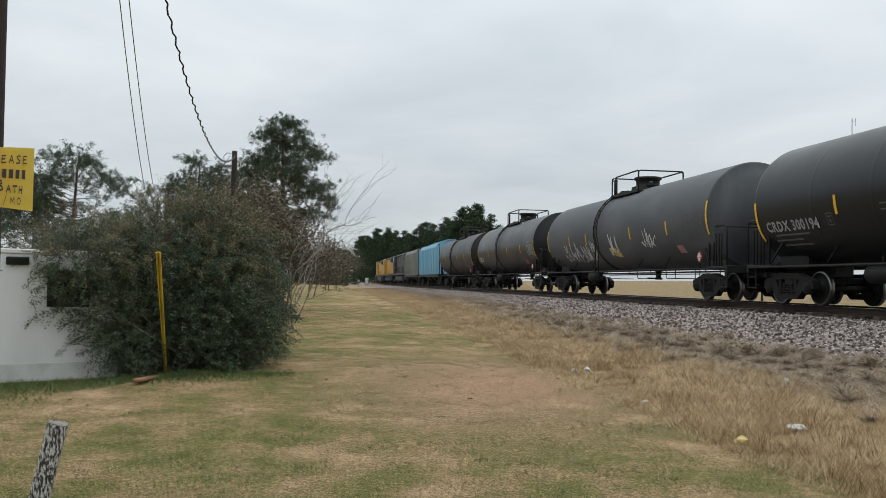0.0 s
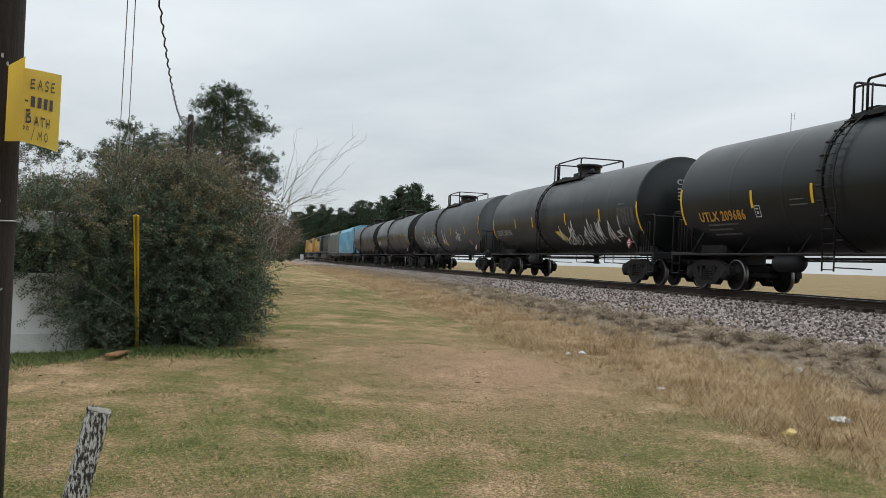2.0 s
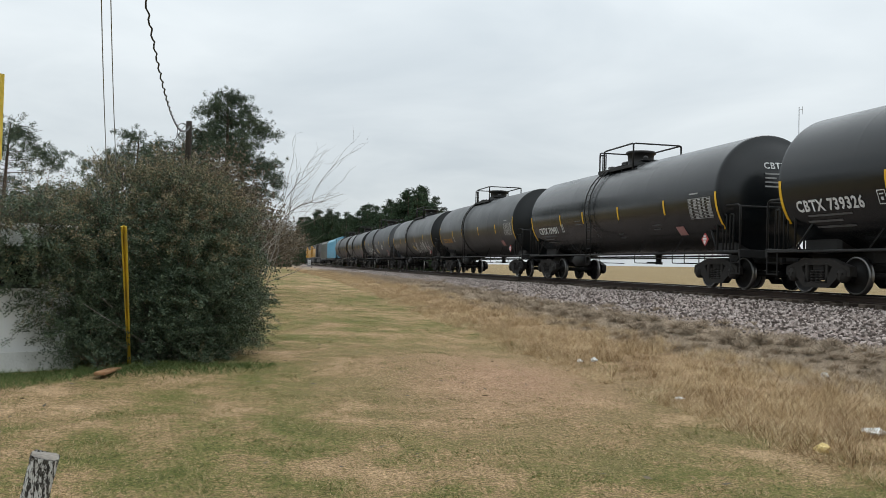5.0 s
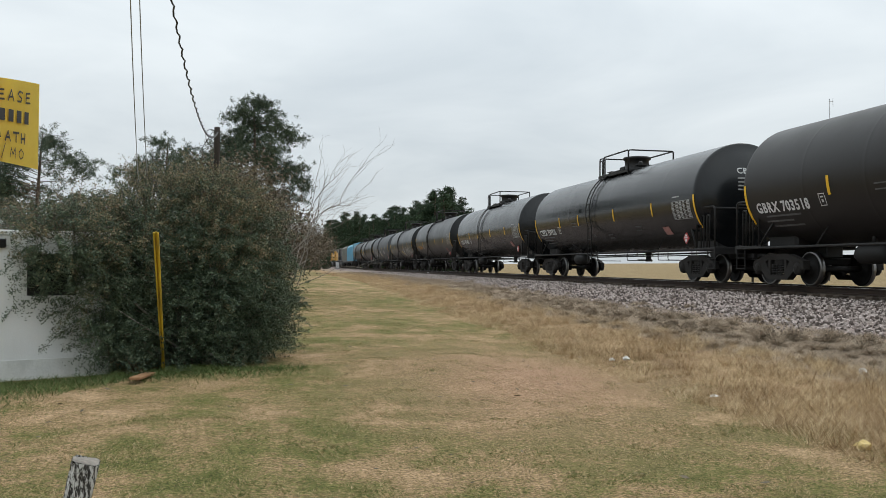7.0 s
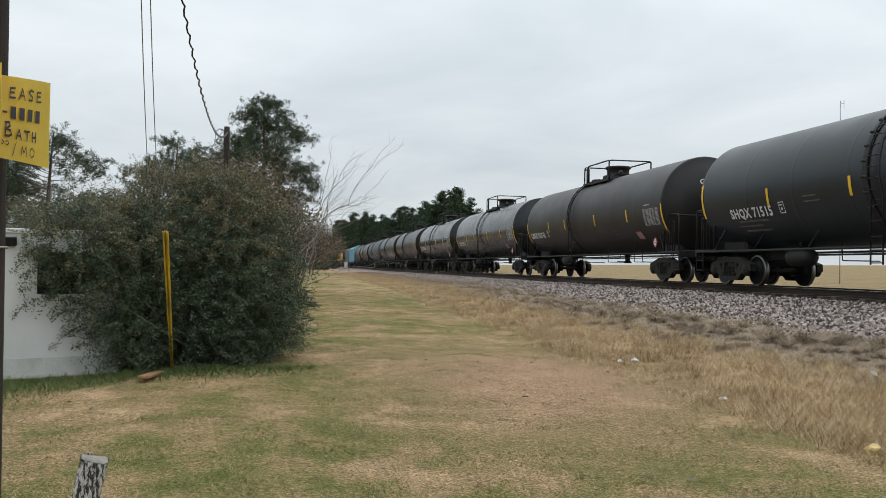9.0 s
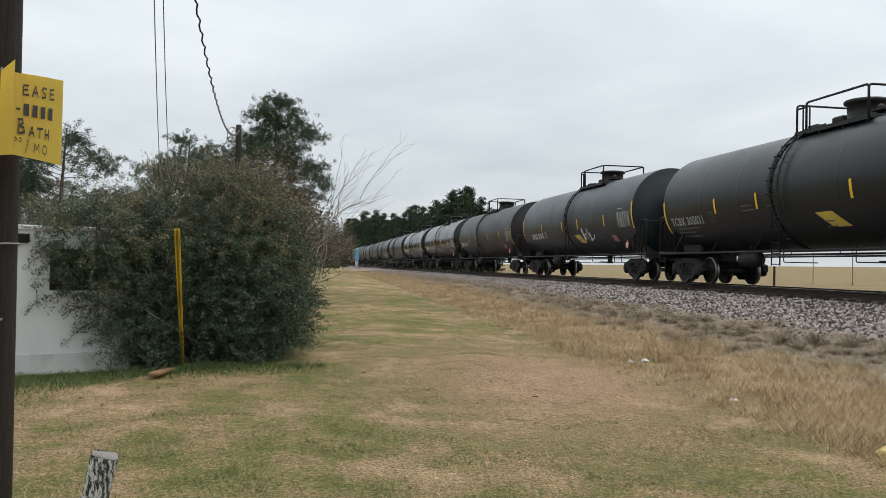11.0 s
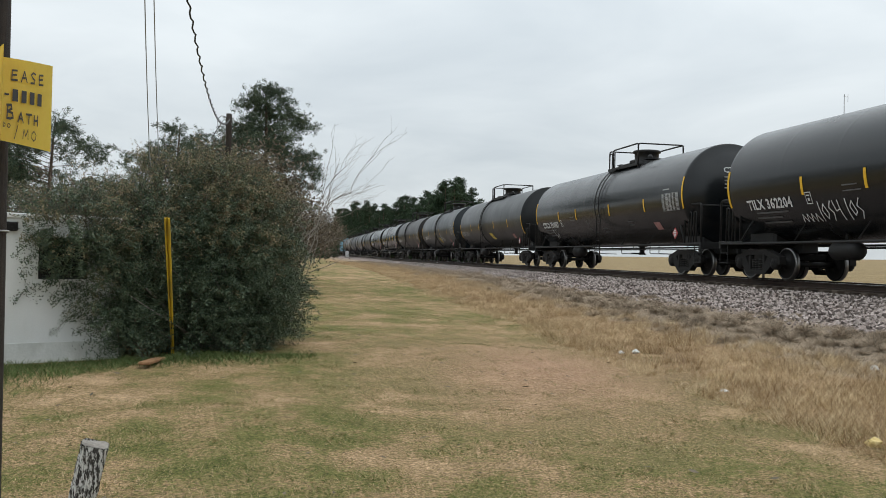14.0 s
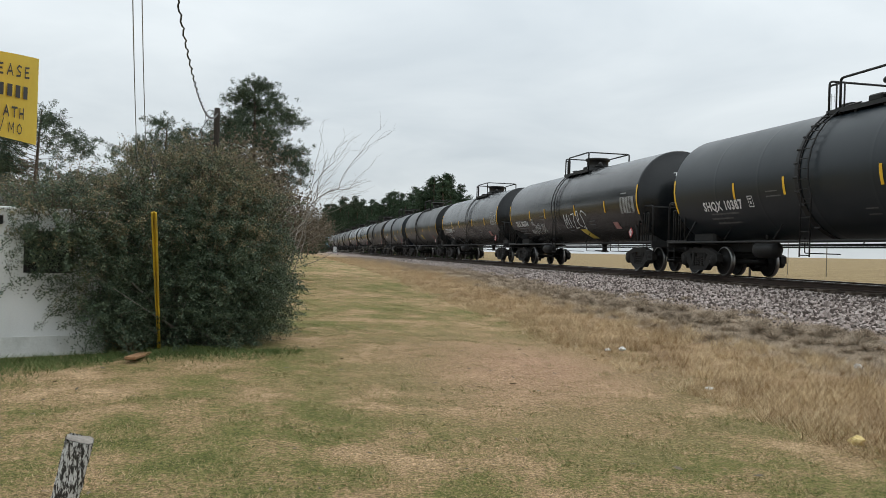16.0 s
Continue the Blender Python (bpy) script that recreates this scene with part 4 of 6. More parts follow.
M_WHITE_DIM = material("chalky_white", [(0.25, 0.25, 0.25), (0.45, 0.45, 0.44)], 0.7, 6, 60, 0.0)


def hopper_car(mat, L, label):
    car = thing("covered_hopper", Matrix(), label, "hopper car", "cars of the freight train")
    h = L / 2
    bm = fresh()
    sec = [(-1.55, 1.25), (-1.6, 1.6), (-1.6, 3.9), (-1.35, 4.35), (0, 4.6), (1.35, 4.35), (1.6, 3.9), (1.6, 1.6), (1.55, 1.25)]
    ends = (h - 1.9, -h + 1.9)
    a = [bm.verts.new((ends[0], y, z)) for y, z in sec]
    b = [bm.verts.new((ends[1], y, z)) for y, z in sec]
    bm.faces.new(a)
    bm.faces.new(b[::-1])
    for i in range(len(sec)):
        j = (i + 1) % len(sec)
        bm.faces.new((a[i], a[j], b[j], b[i]))
    part("body", bm, mat, car)
    for i in range(11):
        x = -h + 2.0 + i * (L - 4.0) / 10
        for y in (-1.64, 1.64):
            part("side_post", mesh_of("side_post_" + mat.name, lambda: box(fresh(), (0, 0, 0), (0.1, 0.08, 2.6)), mat), None, car, m=pose(x, y, 2.65))
    for i in range(3):
        x = (i - 1) * (L - 6) / 3
        hb = fresh()
        vs = [hb.verts.new(p) for p in ((x - 1.9, -1.3, 1.3), (x + 1.9, -1.3, 1.3), (x + 1.9, 1.3, 1.3), (x - 1.9, 1.3, 1.3), (x - 0.5, -0.5, 0.5), (x + 0.5, -0.5, 0.5), (x + 0.5, 0.5, 0.5), (x - 0.5, 0.5, 0.5))]
        for f in ((0, 1, 5, 4), (1, 2, 6, 5), (2, 3, 7, 6), (3, 0, 4, 7), (4, 5, 6, 7), (0, 3, 2, 1)):
            hb.faces.new([vs[k] for k in f])
        part("hopper_chute", hb, M_STEEL, car)
    for sx in (1, -1):
        sh = fresh()
        vs = [sh.verts.new(p) for p in ((sx * (h - 1.9), -1.5, 3.6), (sx * (h - 1.9), 1.5, 3.6), (sx * (h - 3.6), 1.5, 1.3), (sx * (h - 3.6), -1.5, 1.3), (sx * (h - 1.95), -1.5, 3.5), (sx * (h - 1.95), 1.5, 3.5))]
        sh.faces.new(vs[:4])
        box(sh, (sx * (h - 1.3), 0, 1.0), (1.6, 2.9, 0.16))
        for y in (-1.4, 1.4):
            tube(sh, [(sx * (h - 0.75), y, 1.0), (sx * (h - 0.75), y, 4.2), (sx * (h - 1.9), y, 4.2)], 0.04, 6)
        box(sh, (sx * (h - 0.2), 0, 0.88), (0.5, 0.25, 0.25), 0.05)
        part("end_platform", sh, M_STEEL, car)
    rw = fresh()
    box(rw, (0, 0, 4.72), (L - 3.8, 0.7, 0.06))
    for i in range(6):
        box(rw, ((i - 2.5) * 2.2, 0, 4.64), (0.1, 0.9, 0.1))
    part("roof_walk", rw, M_STEEL if mat is not M_BLUECAR else mat, car)
    sl = fresh()
    for y in (-1.5, 1.5):
        box(sl, (0, y, 1.12), (L - 1.5, 0.14, 0.26))
    part("side_sill", sl, M_STEEL, car)
    for x in (h - 1.9, -h + 1.9):
        add_truck(car, x)
    return car


def locomotive(L, yellow, label):
    car = thing("locomotive", Matrix(), label, "locomotive", "engines of the freight train")
    h = L / 2
    body = M_LOCO if yellow else M_LOCODARK
    b = fresh()
    box(b, (-1.2, 0, 2.95), (L - 7.5, 2.0, 2.6), 0.12)
    part("hood", b, body, car)
    r = fresh()
    box(r, (-1.2, 0, 4.36), (L - 7.6, 2.2, 0.3), 0.1)
    for x in (-h + 4.2, -h + 6.4, -h + 8.6):
        lathe(r, [(0.7, 4.45), (0.7, 4.66), (0.6, 4.7)], 16, "Z", (x, 0, 0))
    part("roof", r, M_LOCODARK, car, "dark grey roof with fan housings")
    c = fresh()
    box(c, (h - 4.0, 0, 3.05), (2.2, 2.9, 2.8), 0.15)
    cab = part("cab", c, body, car)
    g = fresh()
    box(g, (h - 2.88, 0, 3.9), (0.06, 2.2, 0.6), 0.02)
    for y in (-1.46, 1.46):
        box(g, (h - 4.0, y, 3.8), (1.4, 0.05, 0.65), 0.02)
    part("cab_window", g, M_GLASS, cab, "dark cab glass")
    n = fresh()
    box(n, (h - 2.0, 0, 2.45), (1.7, 2.0, 1.6), 0.2)
    part("nose", n, body, car)
    f = fresh()
    box(f, (0, 0, 1.5), (L - 1.2, 3.0, 0.25), 0.04)
    box(f, (0, 0, 0.95), (L - 11, 2.6, 0.9), 0.2)
    for sx in (1, -1):
        box(f, (sx * (h - 0.6), 0, 1.1), (0.25, 2.9, 1.0), 0.05)
        box(f, (sx * (h - 0.2), 0, 0.88), (0.5, 0.25, 0.25), 0.05)
    part("underframe", f, M_LOCODARK, car)
    hr = fresh()
    for y in (-1.45, 1.45):
        tube(hr, [(h - 5.2, y, 2.55), (-h + 1.0, y, 2.55)], 0.03, 5)
        for i in range(9):
            x = -h + 1.0 + i * (L - 6.2) / 8
            tube(hr, [(x, y, 1.6), (x, y, 2.55)], 0.025, 5)
    part("handrail", hr, M_LOCO if yellow else M_STEEL, car)
    rp = fresh()
    box(rp, (-h + 3.0, 0, 4.0), (3.6, 2.8, 0.8), 0.15)
    part("radiator", rp, M_LOCODARK, car)
    for x in (h - 4.0, -h + 4.0):
        add_truck(car, x)
    return car


# Gap g of the train lies at GAP0 + speed * t - g * LCAR + its own shift; car g follows gap g.
LCAR, GAP0, SPEED, GAIN = 19.191, -15.437, 10.955, 0.00986
SHIFT = {-5: -0.38, -4: -0.25, -3: 0.37, -2: -0.99, -1: -1.10, 0: -1.02, 1: -0.40, 2: -0.44, 3: -0.43, 4: 0.12, 5: -0.19, 6: -0.31, 7: -0.57, 8: -0.3, 9: -0.3}


def gap_at(g):
    return GAP0 - g * LCAR + SHIFT[g]


TRAIN = []


def place(car, front, length):
    TRAIN.append((car, front - length / 2))


def build_train():
    e = LCAR / 2
    cars = {
        -5: (M_TANK_BROWN, "", M_DIM, "rusty dark brown tank car with faded markings", None, False),
        -4: (M_TANK, "CRDX", M_WHITE, "dusty black tank car with small white marks", None, False),
        -3: (M_TANK_GREY, "", M_DIM, "weathered grey tank car with white graffiti", [(scrawl(3, 5.0, 12), e - 3.4, 1.5, 0.9, 0.05), (scrawl(4, 1.2, 4), e - 9.4, 1.7, 0.8, 0.05), (scrawl(8, 1.6, 5), e - 13.2, 1.9, 0.6, 0.04)], True),
        -2: (M_TANK, "CRDX 300194", M_DIM2, "black tank car with grey lettering and graffiti", [(scrawl(11, 3.0, 9), e - 10.6, 1.45, 0.8, 0.05), (scrawl(12, 4.0, 11), e - 13.0, 1.5, 0.95, 0.05)], True),
        -1: (M_TANK, "UTLX 209686", M_GOLD, "black tank car with worn gold lettering", None, False),
        0: (M_TANK_GLOSS, "CBTX 739491", M_WHITE, "clean glossy black tank car with white lettering", None, False),
        1: (M_TANK_GLOSS, "CBTX 739326", M_WHITE, "glossy black tank car with white lettering", None, False),
        2: (M_TANK_BROWN, "GBRX 703518", M_WHITE, "brownish black tank car with white lettering", None, False),
        3: (M_TANK_BLUE, "SHQX 71515", M_WHITE, "blue-black tank car with white lettering and scrawl", [(scrawl(21, 2.0, 6), e - 11.4, 1.7, 0.6, 0.05)], True),
        4: (M_TANK, "TCBX 305031", M_DIM2, "matt black tank car with grey lettering", None, True),
        5: (M_TANK_GLOSS, "CTCX 730987", M_WHITE, "black tank car with bold white lettering", [(scrawl(31, 1.2, 5), e - 3.6, 1.5, 0.4, 0.02)], False),
        6: (M_TANK_GLOSS, "TILX 362204", M_WHITE, "black tank car with white spray-painted tags", [(MIZER, e - 9.9, 1.72, 0.62, 0.045), (WAVE, e - 4.5, 1.58, 0.42, 0.03)], True),
        7: (M_TANK_BLUE, "SHQX 10387", M_WHITE, "dark blue-grey tank car with white lettering", None, False),
        8: (M_TANK, "", M_DIM, "plain black tank car with yellow stripes", None, False),
    }
    # where the lettering starts behind the end stripe, and how far the top platform sits off centre
    inset = {-1: 0.9, 0: 0.8, 1: 0.5, 3: 1.5, 5: 0.95, 6: 0.9, 7: 1.7}
    drops = {-3: 0.0, -2: 0.35, -1: 0.18, 0: 0.4, 1: 0.38, 2: 0.4, 3: 0.05, 4: 0.35, 5: -0.12, 6: 0.02, 7: 0.12}
    shifts = {-1: 0.2, 0: 0.45, 3: -1.3, 5: -1.4, 7: -0.2}
    for g, (mat, mark, mm, label, graf, decal) in cars.items():
        front = gap_at(g)
        length = front - gap_at(g + 1)
        place(tank_car(mat, round(length, 2), mark, mm, label, graf, decal, mm in (M_WHITE, M_GOLD), 0.012, inset.get(g, 0.4), shifts.get(g, 0.0), 8.45 if g == 3 else 7.45, 0.36, 11.9 if g == 6 else 10.45, 1.28 if g == 6 else 1.62, drops.get(g, 0.3)), front, length)
    f = gap_at(-5)
    for length, make in ((17.5, lambda: hopper_car(M_BLUECAR, 17.5, "light blue covered hopper car with ribbed sides")), (17.0, lambda: hopper_car(M_GREYCAR, 17.0, "rust-streaked grey-green covered hopper car")),
                         (22.0, lambda: locomotive(22.0, False, "dark grey diesel locomotive")), (22.0, lambda: locomotive(22.0, True, "amber yellow diesel locomotive with grey roof")), (22.0, lambda: locomotive(22.0, True, "amber yellow leading diesel locomotive"))):
        f += length
        place(make(), f, length)


M_DIM2 = material("grey_lettering", [(0.22, 0.22, 0.22), (0.42, 0.42, 0.41)], 0.7, 6, 60, 0.0)
build_train()

# ---- near pole with its papers ----


def pole_at(bm, x, y, z0, z1, r0, r1, seg=20, lean=(0, 0)):
    pts = [(x + lean[0] * f, y + lean[1] * f, z0 + (z1 - z0) * f) for f in [i / 14 for i in range(15)]]
    return tube(bm, pts, r0, seg, r1)


HANDWRITING = {
    "L": [[(0.0, 1.0), (0.02, 0.0), (0.9, 0.08)]],
    "E": [[(0.75, 0.95), (0.1, 0.9), (0.05, 0.0), (0.8, 0.05)], [(0.08, 0.48), (0.65, 0.52)]],
    "A": [[(0.0, 0.0), (0.45, 1.0), (0.85, 0.0)], [(0.2, 0.35), (0.7, 0.38)]],
    "S": [[(0.8, 0.9), (0.4, 1.0), (0.1, 0.75), (0.35, 0.52), (0.7, 0.35), (0.6, 0.05), (0.05, 0.02)]],
    "B": [[(0.15, 0.95), (0.05, 0.0)], [(0.0, 0.95), (0.6, 1.0), (0.7, 0.75), (0.15, 0.5), (0.8, 0.42), (0.9, 0.12), (0.5, 0.0), (0.05, 0.0)]],
    "T": [[(0.0, 0.95), (0.95, 1.0)], [(0.5, 0.97), (0.48, 0.0)]],
    "H": [[(0.1, 0.95), (0.1, 0.0)], [(0.8, 1.0), (0.78, 0.0)], [(0.1, 0.45), (0.8, 0.5)]],
    "M": [[(0.0, 0.0), (0.15, 0.95), (0.45, 0.3), (0.8, 1.0), (0.85, 0.0)]],
    "O": [[(0.45, 1.0), (0.1, 0.7), (0.08, 0.25), (0.4, 0.0), (0.75, 0.2), (0.85, 0.65), (0.45, 1.0)]],
    "/": [[(0.1, -0.2), (0.6, 1.3)]],
}


def build_near_pole():
    px, py = -2.467, 3.50
    pole = thing("utility_pole", Matrix(), "dark creosoted wooden pole with staples and torn paper", "pole")
    part("shaft", pole_at(fresh(), px + 0.012, py, gz(px, py) - 0.1, 8.6, 0.145, 0.105, 28, (-0.02, 0)), M_POLE, pole)
    rng = random.Random(7)
    for i in range(46):
        a = radians(rng.uniform(-125, -25))
        z = rng.uniform(0.25, 2.75)
        r = 0.15 - 0.045 * z / 8.6
        c = Vector((px + 0.012 + r * math.cos(a), py + r * math.sin(a), z))
        s = rng.uniform(0.004, 0.010) if i > 9 else rng.uniform(0.014, 0.026)
        bm = fresh()
        n = Vector((math.cos(a), math.sin(a), 0))
        t = Vector((-math.sin(a), math.cos(a), 0))
        k = rng.randint(4, 6)
        vs = [bm.verts.new(c + n * (0.004 + 0.006 * rng.random()) + (t * math.cos(6.28 * j / k) + Vector((0, 0, 1.2)) * math.sin(6.28 * j / k)) * s * rng.uniform(0.5, 1.3)) for j in range(k)]
        bm.faces.new(vs)
        part("paper_scrap" if i < 10 else "staple", bm, M_PAPER if i < 10 else M_GALV, pole)
    w = fresh()
    r = 0.145
    tube(w, [(px + 0.012 + r * math.cos(2 * math.pi * i / 28), py + r * math.sin(2 * math.pi * i / 28), 1.545 + 0.012 * math.cos(2 * math.pi * i / 28)) for i in range(29)], 0.0035, 6)
    part("tie_wire", w, M_GALV, pole, "thin galvanised wire round the pole")
    # cross bracket that holds the lines, above the view
    b = fresh()
    box(b, (px - 0.1, py - 0.14, 8.2), (1.8, 0.1, 0.12), 0.01)
    part("crossarm", b, M_POLE, pole)
    br = fresh()
    box(br, (px + 0.38, py, 4.42), (0.62, 0.06, 0.06), 0.01)
    box(br, (px + 0.64, py, 4.55), (0.05, 0.05, 0.3), 0.01)
    part("side_bracket", br, M_GALV, pole, "galvanised bracket that holds two lines")
    # folded yellow card, lettered by hand
    fold, edge, back = Vector((-2.145, 3.13, 0)), Vector((-2.165, 3.57, 0)), Vector((-2.285, 3.29, 0))
    card = thing("yellow_card", Matrix(), "folded yellow card with black handwriting on the pole", "sign")
    bm = fresh()
    for a, b2, z00, z01, z10, z11 in ((fold, edge, 1.885, 2.195, 1.895, 2.258), (back, fold, 1.90, 2.235, 1.885, 2.245)):
        cols = []
        for i in range(7):
            f = i / 6
            p = a.lerp(b2, f)
            bow = 0.006 * math.sin(math.pi * f)
            cols.append((bm.verts.new((p.x + bow, p.y - bow, z00 + (z10 - z00) * f)), bm.verts.new((p.x + bow, p.y - bow, z01 + (z11 - z01) * f))))
        for (u, v), (u2, v2) in zip(cols, cols[1:]):
            bm.faces.new((u, u2, v2, v))
    bmesh.ops.solidify(bm, geom=bm.faces[:], thickness=0.0012)
    part("card", bm, M_SIGN, card)
    right = (edge - fold).normalized()
    up = Vector((0, 0, 1))
    nrm = right.cross(up)
    width = (edge - fold).length

    def on_card(u, v, out):
        top, low = 2.195 + (2.258 - 2.195) * u, 1.885 + 0.01 * u
        return fold + right * (u * width) + nrm * (out + 0.0065 * math.sin(math.pi * u)) + up * (top + (low - top) * v)

    def ink(bm, line, w):
        for (u0, v0), (u1, v1) in zip(line, line[1:]):
            p, q = on_card(u0, v0, 0.004), on_card(u1, v1, 0.004)
            d = (q - p).normalized()
            e = d.cross(nrm) * w / 2
            bm.faces.new([bm.verts.new(c) for c in (p - e - d * w * 0.4, q - e + d * w * 0.4, q + e + d * w * 0.4, p + e - d * w * 0.4)])
    for word, u0, v0, du, h, w in (("LEASE", -0.05, 0.255, 0.175, 0.125, 0.0075), ("B", 0.06, 0.72, 0.17, 0.165, 0.009), ("ATH", 0.26, 0.735, 0.15, 0.11, 0.0085), ("OO", -0.01, 0.83, 0.085, 0.05, 0.004), ("/MO", 0.19, 0.925, 0.165, 0.115, 0.005)):
        for i, ch in enumerate(word):
            wb = fresh()
            for line in HANDWRITING[ch]:
                pts = [(u0 + du * i + x * du * 0.72, v0 - y * h) for x, y in line]
                pts = [(u, v) for u, v in pts if u > 0.012]
                if len(pts) > 1:
                    ink(wb, pts, w)
            part("written_letter", wb, M_MARKER, card, "black handwritten letter")
    for u in (0.0, 0.13, 0.29, 0.45, 0.61):
        nb = fresh()
        u0, u1, v0, v1 = (0.015, 0.09, 0.45, 0.425) if u == 0.0 else (u + 0.02, u + 0.115, 0.505, 0.36)
        nb.faces.new([nb.verts.new(on_card(a, b, 0.004)) for a, b in ((u0, v0), (u1, v0), (u1, v1), (u0, v1))])
        part("number_bar", nb, M_MARKER, card, "black bar in place of a number")
    bd = thing("notice_board", Matrix(), "pale weathered notice sheet nailed beside the pole", "sign")
    sb = box(fresh(), (-2.68, 3.38, 1.78), (0.2, 0.012, 0.66), 0.003)
    part("sheet", sb, M_PAPER, bd)
    return px, py


PX, PY = build_near_pole()


def build_stub():
    post = thing("wooden_post", Matrix(), "short leaning wooden post with flaking white paint", "post")
    base, top = Vector((-1.93, 3.10, gz(-1.93, 3.1) - 0.08)), Vector((-1.760, 3.118, 0.775))
    d = (top - base).normalized()
    e = Vector((1, 0.35, 0)).normalized()
    e = (e - d * e.dot(d)).normalized()
    f = d.cross(e)
    bm = fresh()
    sec = [(-0.048, -0.034), (-0.034, -0.048), (0.034, -0.048), (0.048, -0.034), (0.048, 0.034), (0.034, 0.048), (-0.034, 0.048), (-0.048, 0.034)]
    rings = []
    rng = random.Random(3)
    n = 26
    for i in range(n + 1):
        c = base.lerp(top, i / n)
        rings.append([bm.verts.new(c + e * (u + rng.uniform(-0.0025, 0.0025)) + f * (v + rng.uniform(-0.0025, 0.0025)) + d * (rng.uniform(-0.014, 0.006) if i == n else 0)) for u, v in sec])
    for a, b in zip(rings, rings[1:]):
        for k in range(8):
            bm.faces.new((a[k], a[(k + 1) % 8], b[(k + 1) % 8], b[k]))
    part("shaft", bm, M_STUB, post)
    tp = fresh()
    c = tp.verts.new(top + d * 0.004)
    r = [tp.verts.new(v) for v in [top + e * u * 0.97 + f * w * 0.97 + d * rng.uniform(-0.006, 0.004) for u, w in sec]]
    for k in range(8):
        tp.faces.new((r[k], r[(k + 1) % 8], c))
    part("cut_top", tp, M_STUBTOP, post, "grey weathered end grain")


build_stub()


def build_marker():
    post = thing("marker_post", Matrix(), "leaning faded yellow metal marker post before the bush", "post")
    a, b = Vector((-3.735, 10.33, gz(-3.72, 10.28) - 0.1)), Vector((-3.527, 9.312, 1.84))
    d = (b - a).normalized()
    e = Vector((1, 0.2, 0))
    e = (e - d * e.dot(d)).normalized()
    f = d.cross(e)
    bm = fresh()
    sec = [(-0.045, 0.012), (-0.04, -0.006), (-0.016, -0.012), (-0.012, 0.02), (0.012, 0.02), (0.016, -0.012), (0.04, -0.006), (0.045, 0.012), (0.02, 0.002), (0.016, 0.026), (-0.016, 0.026), (-0.02, 0.002)]
    rings = [[bm.verts.new(a.lerp(b, t) + e * u * w + f * v) for u, v in sec] for t, w in ((0, 0.42), (0.3, 0.5), (0.6, 0.62), (1.0, 0.72))]
    for p, q in zip(rings, rings[1:]):
        for k in range(12):
            bm.faces.new((p[k], p[(k + 1) % 12], q[(k + 1) % 12], q[k]))
    bm.faces.new(rings[-1])
    part("channel", bm, M_YPOST, post)


build_marker()


def build_shed():
    """Low white rendered building behind the bush."""
    c0, c1 = Vector((-8.4, 7.2, 0)), Vector((-4.29, 9.995, 0))
    d = (c1 - c0).normalized()
    ang = math.degrees(math.atan2(d.y, d.x))
    L = (c1 - c0).length
    shed = thing("white_shed", pose(c0.x, c0.y, 0.0, 0, 0, ang), "low white rendered shed behind an overgrown bush", "shed", kind="")
    H, zb, D = 1.80, 0.42, 2.0

    def wall(name, x0, x1, y0, y1, z0, z1, mat, label=""):
        return part(name, box(fresh(), ((x0 + x1) / 2, (y0 + y1) / 2, (z0 + z1) / 2), (x1 - x0, y1 - y0, z1 - z0)), mat, shed, label)
    ox, ow, oz0, oz1 = 4.10, 0.52, 1.13, 1.60
    wall("wall", 0, ox, 0, 0.15, zb, H, M_SHED)
    wall("wall", ox + ow, L, 0, 0.15, zb, H, M_SHED)
    wall("wall", ox, ox + ow, 0, 0.15, zb, oz0, M_SHED)
    wall("wall", ox, ox + ow, 0, 0.15, oz1, H, M_SHED)
    wall("wall", 0, 0.15, 0.15, D, zb, H, M_SHED)
    wall("wall", L - 0.15, L, 0.15, D, zb, H, M_SHED)
    wall("wall", 0, L, D, D + 0.15, zb, H, M_SHED)
    wall("plinth", -0.015, L + 0.015, -0.015, D + 0.165, -0.2, zb, M_PLINTH, "stained white painted block base")
    part("roof", box(fresh(), (L / 2, D / 2 + 0.07, H + 0.03), (L + 0.03, D + 0.18, 0.06), 0.01), M_SHED, shed, "flat white roof edge")
    win = part("window", box(fresh(), (ox + ow / 2, 0.10, (oz0 + oz1) / 2), (ow, 0.02, oz1 - oz0)), M_GLASS, shed, "dark window")
    fr = fresh()
    for x in (ox + 0.02, ox + ow - 0.02):
        box(fr, (x, 0.06, (oz0 + oz1) / 2), (0.04, 0.06, oz1 - oz0))
    for z in (oz0 + 0.02, oz1 - 0.02):
        box(fr, (ox + ow / 2, 0.06, z), (ow - 0.08, 0.06, 0.04))
    part("window_frame", fr, M_STEEL, win)
    v = fresh()
    box(v, (3.75, -0.02, 1.71), (0.26, 0.05, 0.10), 0.01)
    for i in range(3):
        box(v, (3.75, -0.05, 1.68 + i * 0.03), (0.24, 0.02, 0.012))
    part("vent", v, M_STEEL, shed, "dark louvred vent")


build_shed()

# ---- bushes and trees ----


def limb_path(rng, a, b, bend, n=5):
    a, b = Vector(a), Vector(b)
    L = (b - a).length
    off = Vector((rng.uniform(-1, 1), rng.uniform(-1, 1), rng.uniform(-0.5, 1))) * L * bend
    return [a.lerp(b, i / n) + off * math.sin(math.pi * i / n) for i in range(n + 1)]


